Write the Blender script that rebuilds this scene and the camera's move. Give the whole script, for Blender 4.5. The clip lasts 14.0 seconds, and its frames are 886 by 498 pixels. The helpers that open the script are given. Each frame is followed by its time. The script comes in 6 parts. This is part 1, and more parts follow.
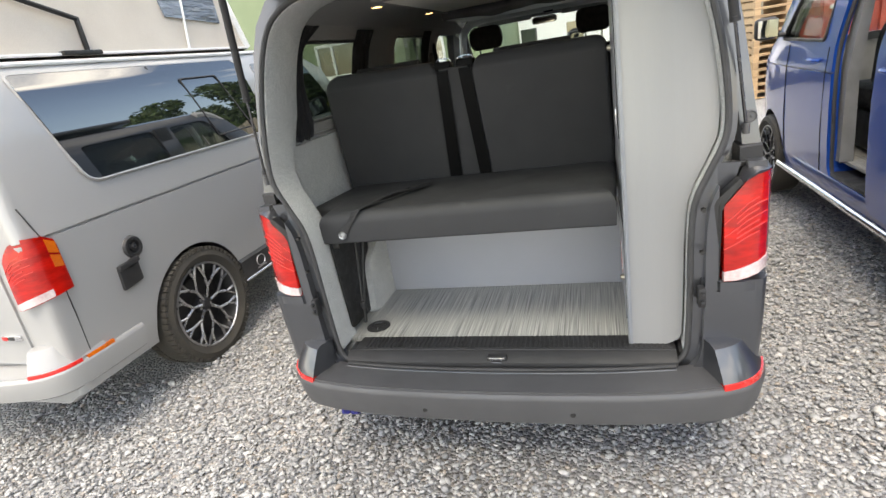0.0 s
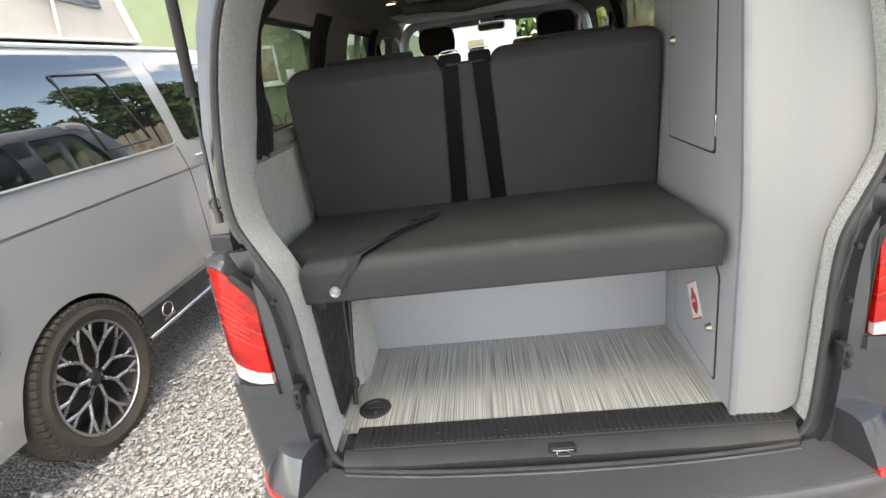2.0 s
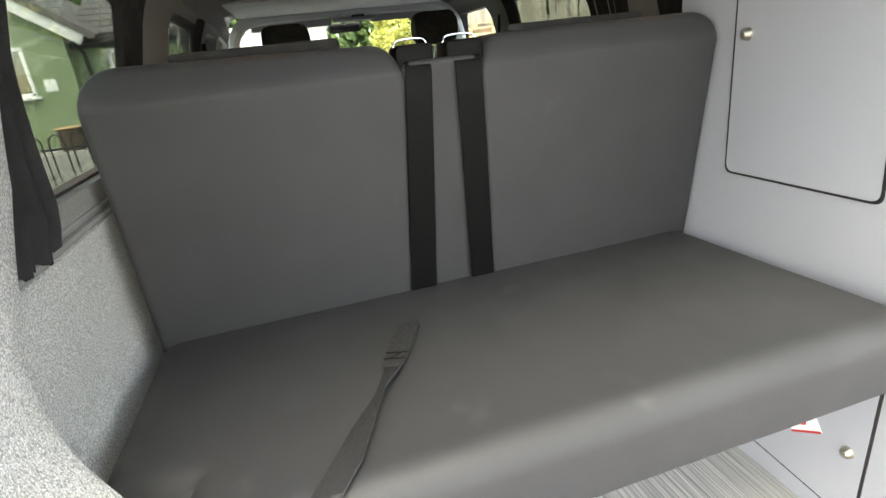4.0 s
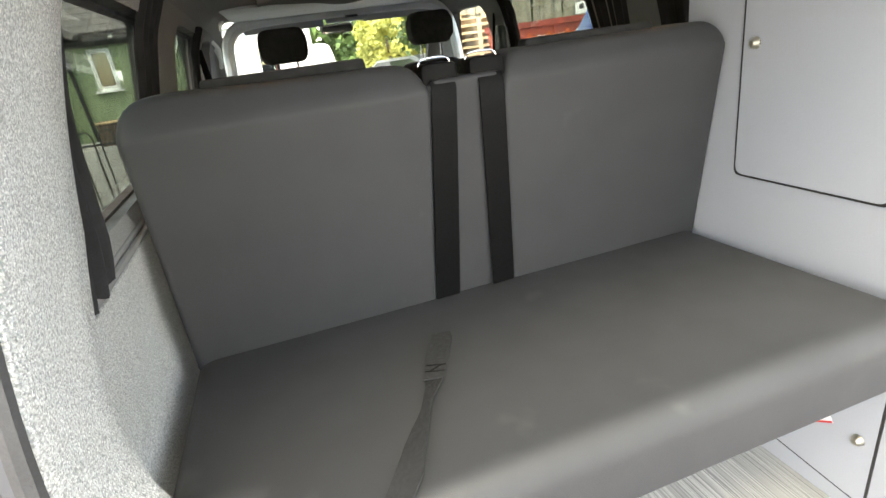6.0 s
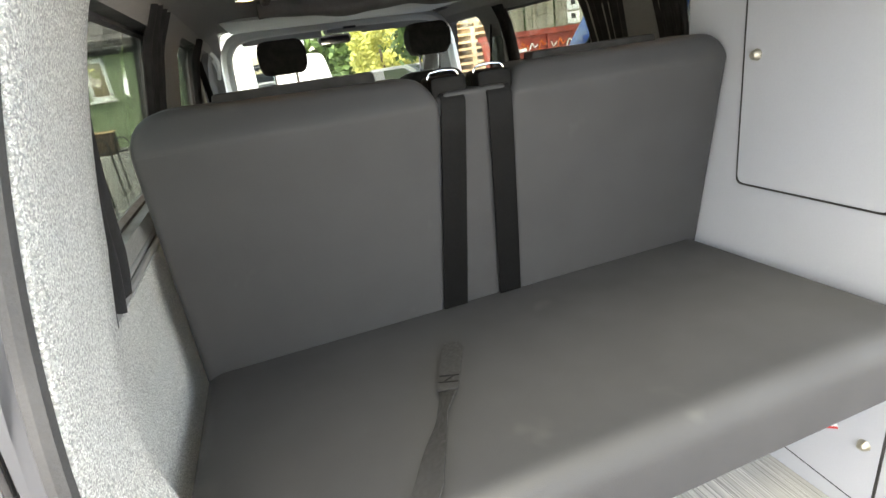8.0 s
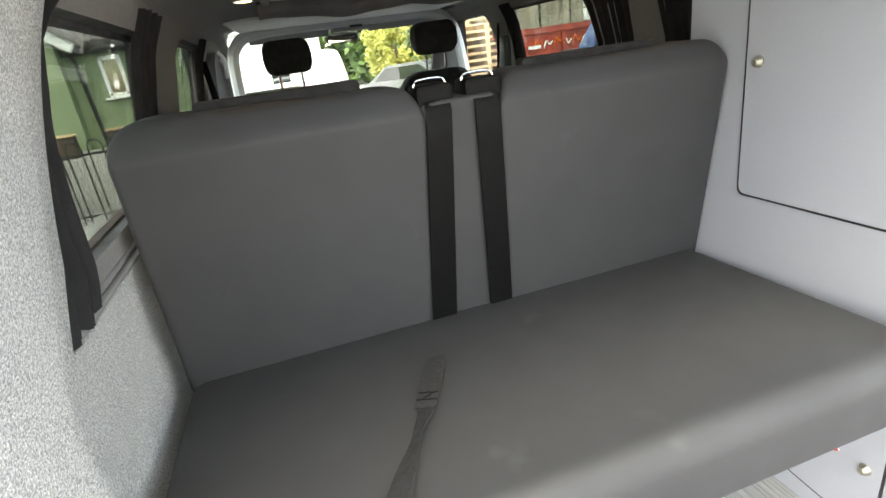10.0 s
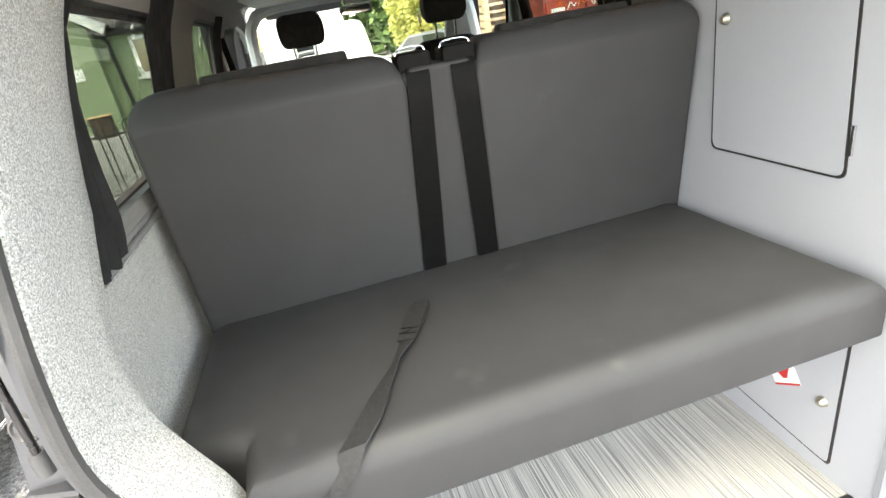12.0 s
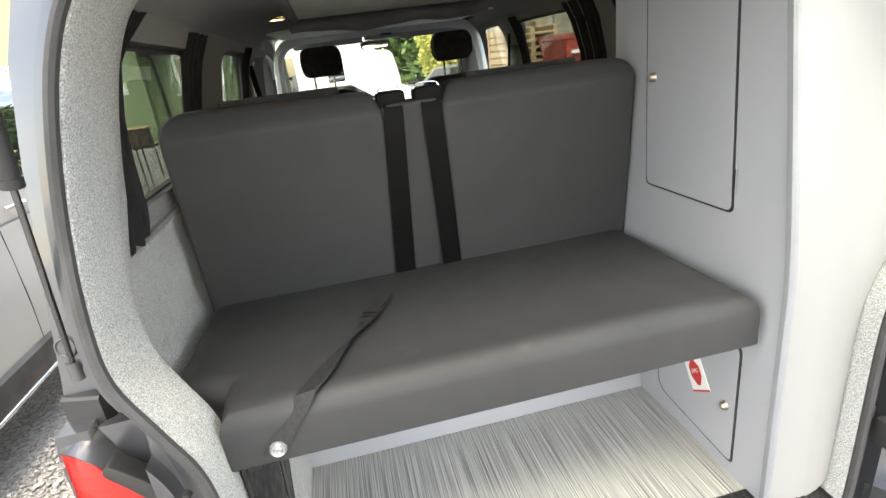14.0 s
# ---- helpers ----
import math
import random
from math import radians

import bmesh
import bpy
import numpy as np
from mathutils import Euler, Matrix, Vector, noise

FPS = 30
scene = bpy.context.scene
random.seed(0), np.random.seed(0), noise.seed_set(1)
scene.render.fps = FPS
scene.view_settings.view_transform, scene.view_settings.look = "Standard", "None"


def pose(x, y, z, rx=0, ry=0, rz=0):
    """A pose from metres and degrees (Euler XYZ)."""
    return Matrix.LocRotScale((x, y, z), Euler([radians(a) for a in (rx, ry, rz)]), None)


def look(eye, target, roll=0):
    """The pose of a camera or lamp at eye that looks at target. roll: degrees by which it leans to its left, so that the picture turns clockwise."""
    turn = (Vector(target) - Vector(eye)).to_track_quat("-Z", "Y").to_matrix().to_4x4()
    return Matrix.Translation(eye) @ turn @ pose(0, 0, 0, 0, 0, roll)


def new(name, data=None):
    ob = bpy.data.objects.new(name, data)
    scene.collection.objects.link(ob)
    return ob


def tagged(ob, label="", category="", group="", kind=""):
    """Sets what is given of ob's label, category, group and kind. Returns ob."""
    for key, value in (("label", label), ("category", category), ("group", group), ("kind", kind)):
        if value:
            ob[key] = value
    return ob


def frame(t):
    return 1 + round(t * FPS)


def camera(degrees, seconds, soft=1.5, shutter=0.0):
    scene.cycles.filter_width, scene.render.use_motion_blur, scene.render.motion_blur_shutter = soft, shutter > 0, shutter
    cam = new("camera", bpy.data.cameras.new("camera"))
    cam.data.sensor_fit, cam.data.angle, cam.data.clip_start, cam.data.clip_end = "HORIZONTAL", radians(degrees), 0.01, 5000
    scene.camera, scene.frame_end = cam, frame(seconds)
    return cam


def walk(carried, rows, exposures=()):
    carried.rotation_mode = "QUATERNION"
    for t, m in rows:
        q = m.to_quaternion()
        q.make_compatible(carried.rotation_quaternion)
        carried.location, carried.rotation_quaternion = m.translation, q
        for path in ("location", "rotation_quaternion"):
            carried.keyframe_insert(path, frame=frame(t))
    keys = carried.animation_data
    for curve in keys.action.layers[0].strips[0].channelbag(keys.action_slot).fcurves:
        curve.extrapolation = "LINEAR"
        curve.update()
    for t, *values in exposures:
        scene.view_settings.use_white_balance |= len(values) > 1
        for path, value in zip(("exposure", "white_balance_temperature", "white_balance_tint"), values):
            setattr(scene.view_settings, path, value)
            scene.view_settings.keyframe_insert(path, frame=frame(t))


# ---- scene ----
cam = camera(80.6, 14.0)
PATH = [
    (0, (0.438, -1.765, 1.72), (-0.153, 0.024, 1.049), -9.7),
    (0.5, (0.351, -1.752, 1.786), (-0.098, 0.116, 1.229), -7.7),
    (1, (0.131, -1.712, 1.763), (-0.199, 0.18, 1.203), -7.5),
    (1.5, (-0.016, -1.605, 1.727), (-0.267, 0.281, 1.11), -7.6),
    (2, (-0.137, -1.263, 1.691), (-0.331, 0.612, 1.023), -7.9),
    (2.5, (-0.284, -1.027, 1.675), (-0.336, 0.854, 0.998), -6.8),
    (3, (-0.421, -0.826, 1.732), (-0.084, 1.034, 1.079), -5.0),
    (3.5, (-0.498, -0.591, 1.741), (0.063, 1.211, 1.078), -5.6),
    (4, (-0.496, -0.39, 1.693), (-0.01, 1.419, 0.993), -6.5),
    (6.5, (-0.59, -0.376, 1.77), (-0.059, 1.405, 1.03), -8.1),
    (7, (-0.595, -0.369, 1.774), (-0.056, 1.413, 1.043), -8.0),
    (7.5, (-0.603, -0.362, 1.774), (-0.056, 1.42, 1.051), -7.9),
    (8, (-0.607, -0.373, 1.769), (-0.054, 1.412, 1.056), -8.0),
    (10.5, (-0.503, -0.351, 1.785), (-0.036, 1.45, 1.053), -8.5),
    (11, (-0.463, -0.311, 1.747), (-0.055, 1.485, 0.968), -10.0),
    (11.5, (-0.428, -0.355, 1.753), (-0.061, 1.441, 0.951), -10.9),
    (12, (-0.474, -0.512, 1.775), (-0.112, 1.283, 0.971), -10.4),
    (12.5, (-0.538, -0.716, 1.731), (-0.155, 1.074, 0.927), -10.0),
    (13, (-0.504, -0.785, 1.763), (-0.115, 1.009, 0.968), -9.8),
    (13.5, (-0.443, -0.765, 1.764), (-0.058, 1.046, 1.006), -8.2),
    (14, (-0.385, -0.788, 1.793), (-0.069, 1.06, 1.096), -7.4),
]
EXPOSURES = [(0.0, 1.66, 7900, 10), (1.5, 1.78, 8000, 10), (2.0, 2.0, 8100, 10), (3.0, 2.58, 8200, 10), (4.0, 3.08, 8200, 10), (6.5, 3.25, 8200, 10), (8.0, 3.25, 8200, 10), (10.5, 3.12, 8000, 10), (11.5, 3.02, 8100, 10), (12.0, 3.3, 8200, 10), (12.5, 3.08, 8250, 10), (13.0, 2.74, 8200, 10), (14.0, 2.68, 8250, 10)]
walk(cam, [(t, look(eye, target, roll)) for t, eye, target, roll in PATH], EXPOSURES)

# ---- world, sun ----
SUN_EL, SUN_AZ = 61.0, 176.0   # degrees above the horizon; clockwise from +y
world = bpy.data.worlds.new("world")
scene.world = world
world.use_nodes = True
wn, wl = world.node_tree.nodes, world.node_tree.links
wn.clear()
w_out = wn.new("ShaderNodeOutputWorld")
w_bg = wn.new("ShaderNodeBackground")
w_sky = wn.new("ShaderNodeTexSky")
w_sky.sky_type, w_sky.sun_disc = "NISHITA", False
w_sky.sun_elevation, w_sky.sun_rotation = radians(SUN_EL), radians(SUN_AZ)
w_tc = wn.new("ShaderNodeTexCoord")
w_map = wn.new("ShaderNodeMapping")
w_map.inputs["Scale"].default_value = (1.0, 1.0, 2.6)
w_noise = wn.new("ShaderNodeTexNoise")
w_noise.inputs["Scale"].default_value = 2.3
w_noise.inputs["Detail"].default_value = 7.0
w_noise.inputs["Roughness"].default_value = 0.58
w_ramp = wn.new("ShaderNodeValToRGB")
w_ramp.color_ramp.elements[0].position, w_ramp.color_ramp.elements[1].position = 0.48, 0.66
w_mix = wn.new("ShaderNodeMix")
w_mix.data_type = "RGBA"
w_mix.inputs[7].default_value = (9.5, 9.7, 10.0, 1)
wl.new(w_tc.outputs["Generated"], w_map.inputs["Vector"])
wl.new(w_map.outputs["Vector"], w_noise.inputs["Vector"])
wl.new(w_noise.outputs["Fac"], w_ramp.inputs["Fac"])
wl.new(w_ramp.outputs["Color"], w_mix.inputs[0])
wl.new(w_sky.outputs["Color"], w_mix.inputs[6])
wl.new(w_mix.outputs[2], w_bg.inputs["Color"])
w_bg.inputs["Strength"].default_value = 0.15
wl.new(w_bg.outputs["Background"], w_out.inputs["Surface"])

sun = new("sun", bpy.data.lights.new("sun", "SUN"))
sun.data.energy, sun.data.angle, sun.data.color = 1.02, radians(30), (1.0, 0.96, 0.90)
_a, _e = radians(SUN_AZ), radians(SUN_EL)
SUN_DIR = Vector((math.sin(_a) * math.cos(_e), math.cos(_a) * math.cos(_e), math.sin(_e)))
sun.matrix_world = look(SUN_DIR * 40, (0, 0, 0))


# ---- materials ----
def ramp_mix(nt, fac, a, b):
    m = nt.nodes.new("ShaderNodeMix")
    m.data_type = "RGBA"
    m.inputs[6].default_value, m.inputs[7].default_value = (*a, 1), (*b, 1)
    nt.links.new(fac, m.inputs[0])
    return m.outputs[2]


def noise_fac(nt, scale, detail=4.0, lo=0.35, hi=0.65, stretch=(1, 1, 1), distort=0.0):
    tc = nt.nodes.new("ShaderNodeTexCoord")
    mp = nt.nodes.new("ShaderNodeMapping")
    mp.inputs["Scale"].default_value = stretch
    n = nt.nodes.new("ShaderNodeTexNoise")
    n.inputs["Scale"].default_value, n.inputs["Detail"].default_value = scale, detail
    n.inputs["Distortion"].default_value = distort
    r = nt.nodes.new("ShaderNodeMapRange")
    r.inputs["From Min"].default_value, r.inputs["From Max"].default_value = lo, hi
    nt.links.new(tc.outputs["Object"], mp.inputs["Vector"])
    nt.links.new(mp.outputs["Vector"], n.inputs["Vector"])
    nt.links.new(n.outputs["Fac"], r.inputs["Value"])
    return r.outputs["Result"]


def material(name, a, b=None, rough=0.5, metal=0.0, scale=6.0, fine=120.0, bump=0.0, bump_dist=0.002, coat=0.0,
             rough_var=0.1, spec=0.5, stretch=(1, 1, 1), lo=0.35, hi=0.65, ior=1.5, fine_mix=0.35, random_amount=0.0):
    """Two colours mixed by a broad and a fine noise, with fine relief."""
    b = b or tuple(c * 0.82 for c in a)
    m = bpy.data.materials.new(name)
    m.use_nodes = True
    nt = m.node_tree
    p = nt.nodes["Principled BSDF"]
    broad = noise_fac(nt, scale, 5.0, lo, hi, stretch)
    grain = noise_fac(nt, fine, 3.0, lo, hi, stretch)
    mx = nt.nodes.new("ShaderNodeMath")
    mx.operation = "MULTIPLY_ADD"
    nt.links.new(grain, mx.inputs[0])
    mx.inputs[1].default_value = fine_mix
    sc = nt.nodes.new("ShaderNodeMath")
    sc.operation = "MULTIPLY"
    nt.links.new(broad, sc.inputs[0])
    sc.inputs[1].default_value = 1 - fine_mix
    nt.links.new(sc.outputs[0], mx.inputs[2])
    col = ramp_mix(nt, mx.outputs[0], a, b)
    if random_amount:
        oi = nt.nodes.new("ShaderNodeObjectInfo")
        hsv = nt.nodes.new("ShaderNodeHueSaturation")
        mr = nt.nodes.new("ShaderNodeMapRange")
        mr.inputs["To Min"].default_value, mr.inputs["To Max"].default_value = 1 - random_amount, 1 + random_amount
        nt.links.new(oi.outputs["Random"], mr.inputs["Value"])
        nt.links.new(mr.outputs["Result"], hsv.inputs["Value"])
        nt.links.new(col, hsv.inputs["Color"])
        col = hsv.outputs["Color"]
    nt.links.new(col, p.inputs["Base Color"])
    rr = nt.nodes.new("ShaderNodeMapRange")
    rr.inputs["To Min"].default_value, rr.inputs["To Max"].default_value = max(0.0, rough - rough_var), min(1.0, rough + rough_var)
    nt.links.new(broad, rr.inputs["Value"])
    nt.links.new(rr.outputs["Result"], p.inputs["Roughness"])
    p.inputs["Metallic"].default_value = metal
    p.inputs["IOR"].default_value = ior
    p.inputs["Specular IOR Level"].default_value = spec
    p.inputs["Coat Weight"].default_value = coat
    p.inputs["Coat Roughness"].default_value = 0.04
    if bump:
        bp = nt.nodes.new("ShaderNodeBump")
        bp.inputs["Strength"].default_value, bp.inputs["Distance"].default_value = bump, bump_dist
        nt.links.new(grain, bp.inputs["Height"])
        nt.links.new(bp.outputs["Normal"], p.inputs["Normal"])
    return m


def glass_material(name, tint, gloss=0.02, ior=1.5):
    """A thin pane: tinted see-through with a Fresnel mirror on top."""
    m = bpy.data.materials.new(name)
    m.use_nodes = True
    nt = m.node_tree
    nt.nodes.remove(nt.nodes["Principled BSDF"])
    tr = nt.nodes.new("ShaderNodeBsdfTransparent")
    tr.inputs["Color"].default_value = (*tint, 1)
    gl = nt.nodes.new("ShaderNodeBsdfGlossy")
    gl.inputs["Roughness"].default_value = gloss
    lw = nt.nodes.new("ShaderNodeLayerWeight")
    lw.inputs["Blend"].default_value = 0.5
    pw = nt.nodes.new("ShaderNodeMath")
    pw.operation = "POWER"
    nt.links.new(lw.outputs["Facing"], pw.inputs[0])
    pw.inputs[1].default_value = 5.0
    fr = nt.nodes.new("ShaderNodeMath")
    fr.operation = "MULTIPLY_ADD"
    nt.links.new(pw.outputs[0], fr.inputs[0])
    fr.inputs[1].default_value, fr.inputs[2].default_value = 0.7, 0.035
    mx = nt.nodes.new("ShaderNodeMixShader")
    nt.links.new(fr.outputs[0], mx.inputs["Fac"])
    nt.links.new(tr.outputs["BSDF"], mx.inputs[1])
    nt.links.new(gl.outputs["BSDF"], mx.inputs[2])
    nt.links.new(mx.outputs["Shader"], nt.nodes["Material Output"].inputs["Surface"])
    return m


def fleck_carpet(name, a, b, c):
    """Short-pile lining carpet: flecks of three greys, with pile relief."""
    m = material(name, a, b, rough=0.95, rough_var=0.03, scale=7, fine=290, bump=0.9, bump_dist=0.0025, fine_mix=0.88, spec=0.15, lo=0.38, hi=0.62)
    nt = m.node_tree
    p = nt.nodes["Principled BSDF"]
    old = p.inputs["Base Color"].links[0].from_socket
    f = noise_fac(nt, 420, 2.0, 0.55, 0.62)
    mx = nt.nodes.new("ShaderNodeMix")
    mx.data_type = "RGBA"
    nt.links.new(f, mx.inputs[0])
    nt.links.new(old, mx.inputs[6])
    mx.inputs[7].default_value = (*c, 1)
    nt.links.new(mx.outputs[2], p.inputs["Base Color"])
    p.inputs["Sheen Weight"].default_value = 0.15
    return m


def streaked_vinyl(name):
    """Vinyl floor with fine dark, grey and cream streaks along y."""
    m = bpy.data.materials.new(name)
    m.use_nodes = True
    nt = m.node_tree
    p = nt.nodes["Principled BSDF"]
    s1 = noise_fac(nt, 300, 0.0, 0.30, 0.70, (1, 0.011, 0.2))
    s2 = noise_fac(nt, 170, 0.0, 0.45, 0.80, (1, 0.010, 0.2))
    s3 = noise_fac(nt, 3, 2.0, 0.3, 0.7)
    c1 = ramp_mix(nt, s1, (0.17, 0.17, 0.16), (0.55, 0.54, 0.50))
    mx = nt.nodes.new("ShaderNodeMix")
    mx.data_type = "RGBA"
    nt.links.new(s2, mx.inputs[0])
    nt.links.new(c1, mx.inputs[6])
    mx.inputs[7].default_value = (0.37, 0.365, 0.335, 1)
    nt.links.new(mx.outputs[2], p.inputs["Base Color"])
    mr = nt.nodes.new("ShaderNodeMapRange")
    mr.inputs["To Min"].default_value, mr.inputs["To Max"].default_value = 0.3, 0.45
    nt.links.new(s3, mr.inputs["Value"])
    nt.links.new(mr.outputs["Result"], p.inputs["Roughness"])
    bp = nt.nodes.new("ShaderNodeBump")
    bp.inputs["Strength"].default_value, bp.inputs["Distance"].default_value = 0.25, 0.001
    nt.links.new(s1, bp.inputs["Height"])
    nt.links.new(bp.outputs["Normal"], p.inputs["Normal"])
    return m


def gravel_material(name, stones):
    m = bpy.data.materials.new(name)
    m.use_nodes = True
    nt = m.node_tree
    p = nt.nodes["Principled BSDF"]
    if stones:
        g = nt.nodes.new("ShaderNodeNewGeometry")
        fac = g.outputs["Random Per Island"]
    else:
        tc = nt.nodes.new("ShaderNodeTexCoord")
        v = nt.nodes.new("ShaderNodeTexVoronoi")
        v.inputs["Scale"].default_value = 55.0
        nt.links.new(tc.outputs["Object"], v.inputs["Vector"])
        sep = nt.nodes.new("ShaderNodeSeparateColor")
        nt.links.new(v.outputs["Color"], sep.inputs["Color"])
        fac = sep.outputs["Red"]
        bp = nt.nodes.new("ShaderNodeBump")
        bp.invert = True
        bp.inputs["Strength"].default_value, bp.inputs["Distance"].default_value = 1.0, 0.02
        nt.links.new(v.outputs["Distance"], bp.inputs["Height"])
        nt.links.new(bp.outputs["Normal"], p.inputs["Normal"])
    r = nt.nodes.new("ShaderNodeValToRGB")
    e = r.color_ramp.elements
    e[0].position, e[0].color = 0.0, (0.20, 0.20, 0.205, 1)
    e[1].position, e[1].color = 1.0, (0.60, 0.59, 0.57, 1)
    for pos, col in ((0.3, (0.31, 0.315, 0.32, 1)), (0.6, (0.41, 0.415, 0.41, 1)), (0.8, (0.49, 0.485, 0.47, 1)), (0.88, (0.33, 0.29, 0.25, 1)), (0.93, (0.44, 0.44, 0.44, 1))):
        k = e.new(pos)
        k.color = col
    nt.links.new(fac, r.inputs["Fac"])
    f = noise_fac(nt, 90, 4.0, 0.3, 0.7)
    mul = nt.nodes.new("ShaderNodeMix")
    mul.data_type, mul.blend_type = "RGBA", "MULTIPLY"
    mul.inputs[0].default_value = 0.5
    c = ramp_mix(nt, f, (0.6, 0.6, 0.6), (1.1, 1.1, 1.1))
    nt.links.new(r.outputs["Color"], mul.inputs[6])
    nt.links.new(c, mul.inputs[7])
    nt.links.new(mul.outputs[2], p.inputs["Base Color"])
    p.inputs["Roughness"].default_value = 0.8
    return m


def leaf_material(name, a, b):
    m = bpy.data.materials.new(name)
    m.use_nodes = True
    nt = m.node_tree
    p = nt.nodes["Principled BSDF"]
    g = nt.nodes.new("ShaderNodeNewGeometry")
    c = ramp_mix(nt, g.outputs["Random Per Island"], a, b)
    nt.links.new(c, p.inputs["Base Color"])
    p.inputs["Roughness"].default_value = 0.6
    p.inputs["Subsurface Weight"].default_value = 0.0
    return m


GREY_PAINT = material("dark_grey_paint", (0.098, 0.102, 0.114), (0.090, 0.094, 0.106), metal=0.7, rough=0.34, rough_var=0.005, coat=1.0, scale=2, fine=900, spec=0.5)
PALE_PAINT = material("pale_grey_paint", (0.345, 0.345, 0.34), (0.33, 0.33, 0.325), rough=0.32, rough_var=0.005, coat=1.0, scale=1.5, fine=700)
BLUE_PAINT = material("blue_paint", (0.002, 0.055, 0.30), (0.002, 0.047, 0.26), rough=0.3, rough_var=0.005, spec=0.3, coat=1.0, scale=2, fine=900)
PLASTIC = material("black_plastic", (0.028, 0.028, 0.03), (0.02, 0.02, 0.021), rough=0.5, scale=8, fine=420, bump=0.25, bump_dist=0.0006)
BUMPER_PLASTIC = material("bumper_plastic", (0.080, 0.081, 0.085), (0.066, 0.067, 0.070), rough=0.38, scale=5, fine=520, bump=0.2, bump_dist=0.0005)
RUBBER = material("rubber", (0.05, 0.05, 0.052), (0.035, 0.035, 0.036), rough=0.6, scale=12, fine=300, bump=0.15)
TYRE = material("tyre_rubber", (0.035, 0.033, 0.03), (0.07, 0.062, 0.05), rough=0.8, scale=9, fine=160, bump=0.4)
CARPET = fleck_carpet("lining_carpet", (0.60, 0.61, 0.60), (0.30, 0.31, 0.31), (0.80, 0.80, 0.78))
HEADLINER = fleck_carpet("headliner_cloth", (0.25, 0.245, 0.24), (0.19, 0.187, 0.185), (0.30, 0.295, 0.29))
VINYL = streaked_vinyl("streaked_vinyl")
SEAT = material("charcoal_leatherette", (0.0365, 0.0370, 0.0395), (0.031, 0.0315, 0.0340), rough=0.58, rough_var=0.05, scale=5, fine=520, bump=0.3, bump_dist=0.0005, spec=0.32)
def smudged(m, tone):
    """Faint pale rub marks on an upholstery."""
    nt = m.node_tree
    q = nt.nodes["Principled BSDF"]
    old = q.inputs["Base Color"].links[0].from_socket
    f = noise_fac(nt, 7.0, 3.0, 0.67, 0.86, (1, 1, 1), 0.2)
    mx = nt.nodes.new("ShaderNodeMix")
    mx.data_type = "RGBA"
    nt.links.new(f, mx.inputs[0])
    nt.links.new(old, mx.inputs[6])
    mx.inputs[7].default_value = (*tone, 1)
    nt.links.new(mx.outputs[2], q.inputs["Base Color"])


smudged(SEAT, (0.066, 0.066, 0.066))
SEAT_CLOTH = material("black_seat_cloth", (0.018, 0.018, 0.019), (0.012, 0.012, 0.013), rough=0.9, scale=30, fine=500, bump=0.4)
WEBBING = material("webbing", (0.021, 0.021, 0.0225), (0.016, 0.016, 0.017), rough=0.6, scale=160, fine=700, bump=0.4)
WEB_BLACK = material("black_webbing", (0.004, 0.004, 0.0043), (0.0034, 0.0034, 0.0037), spec=0.1, rough=0.5, scale=200, fine=800, bump=0.2)
LAMINATE = material("grey_laminate", (0.36, 0.37, 0.40), (0.34, 0.35, 0.38), rough=0.4, rough_var=0.05, scale=3, fine=260, bump=0.06)
# Same laminate, its colour darkened to offset the strong light on the front panel.
LAMINATE_DIMMED = material("dimmed_laminate", (0.275, 0.275, 0.275), (0.26, 0.26, 0.26), rough=0.38, rough_var=0.05, scale=3, fine=90, stretch=(6, 1, 0.15))
EDGING = material("grey_edging", (0.24, 0.25, 0.27), (0.21, 0.22, 0.24), rough=0.45, scale=10, fine=200)
CHROME = material("chrome", (0.75, 0.75, 0.76), (0.66, 0.66, 0.67), rough=0.14, rough_var=0.06, metal=1.0, scale=20, fine=400)
BOLT = material("pale_zinc", (0.42, 0.43, 0.44), (0.33, 0.34, 0.35), rough=0.3, metal=0.6, scale=60, fine=300)
STRUT_STEEL = material("strut_steel", (0.16, 0.16, 0.165), (0.12, 0.12, 0.125), rough=0.25, metal=1.0, scale=20, fine=300)
LOCK_METAL = material("lock_metal", (0.46, 0.43, 0.36), (0.38, 0.36, 0.30), rough=0.36, metal=0.9, scale=40, fine=300)
SILVER = material("satin_silver", (0.5, 0.5, 0.51), (0.42, 0.42, 0.43), rough=0.35, metal=1.0, scale=20, fine=300)
RED_LENS = material("red_lens", (0.56, 0.009, 0.005), (0.24, 0.003, 0.002), rough=0.2, rough_var=0.06, coat=0.35, scale=7, fine=40, bump=0.15, bump_dist=0.003, stretch=(0.8, 0.8, 3), fine_mix=0.25)
RED_RIB = material("bright_red_rib", (0.75, 0.05, 0.04), (0.6, 0.03, 0.03), rough=0.15, coat=1.0)
CLEAR_LENS = material("clear_lens", (0.70, 0.64, 0.63), (0.5, 0.36, 0.36), rough=0.15, coat=1.0, scale=14, fine=80, bump=0.2, bump_dist=0.003)
AMBER_LENS = material("amber_lens", (0.75, 0.16, 0.01), (0.6, 0.11, 0.01), rough=0.15, coat=1.0, scale=14, fine=80, bump=0.1)
REFLECTOR_RED = material("red_reflector", (0.72, 0.02, 0.015), (0.6, 0.012, 0.01), rough=0.2, coat=1.0, scale=14, fine=200, bump=0.2)
DARK_GLASS = material("privacy_glass", (0.008, 0.010, 0.011), (0.006, 0.008, 0.009), rough=0.012, rough_var=0.004, scale=2, fine=60, ior=2.4, spec=0.6)
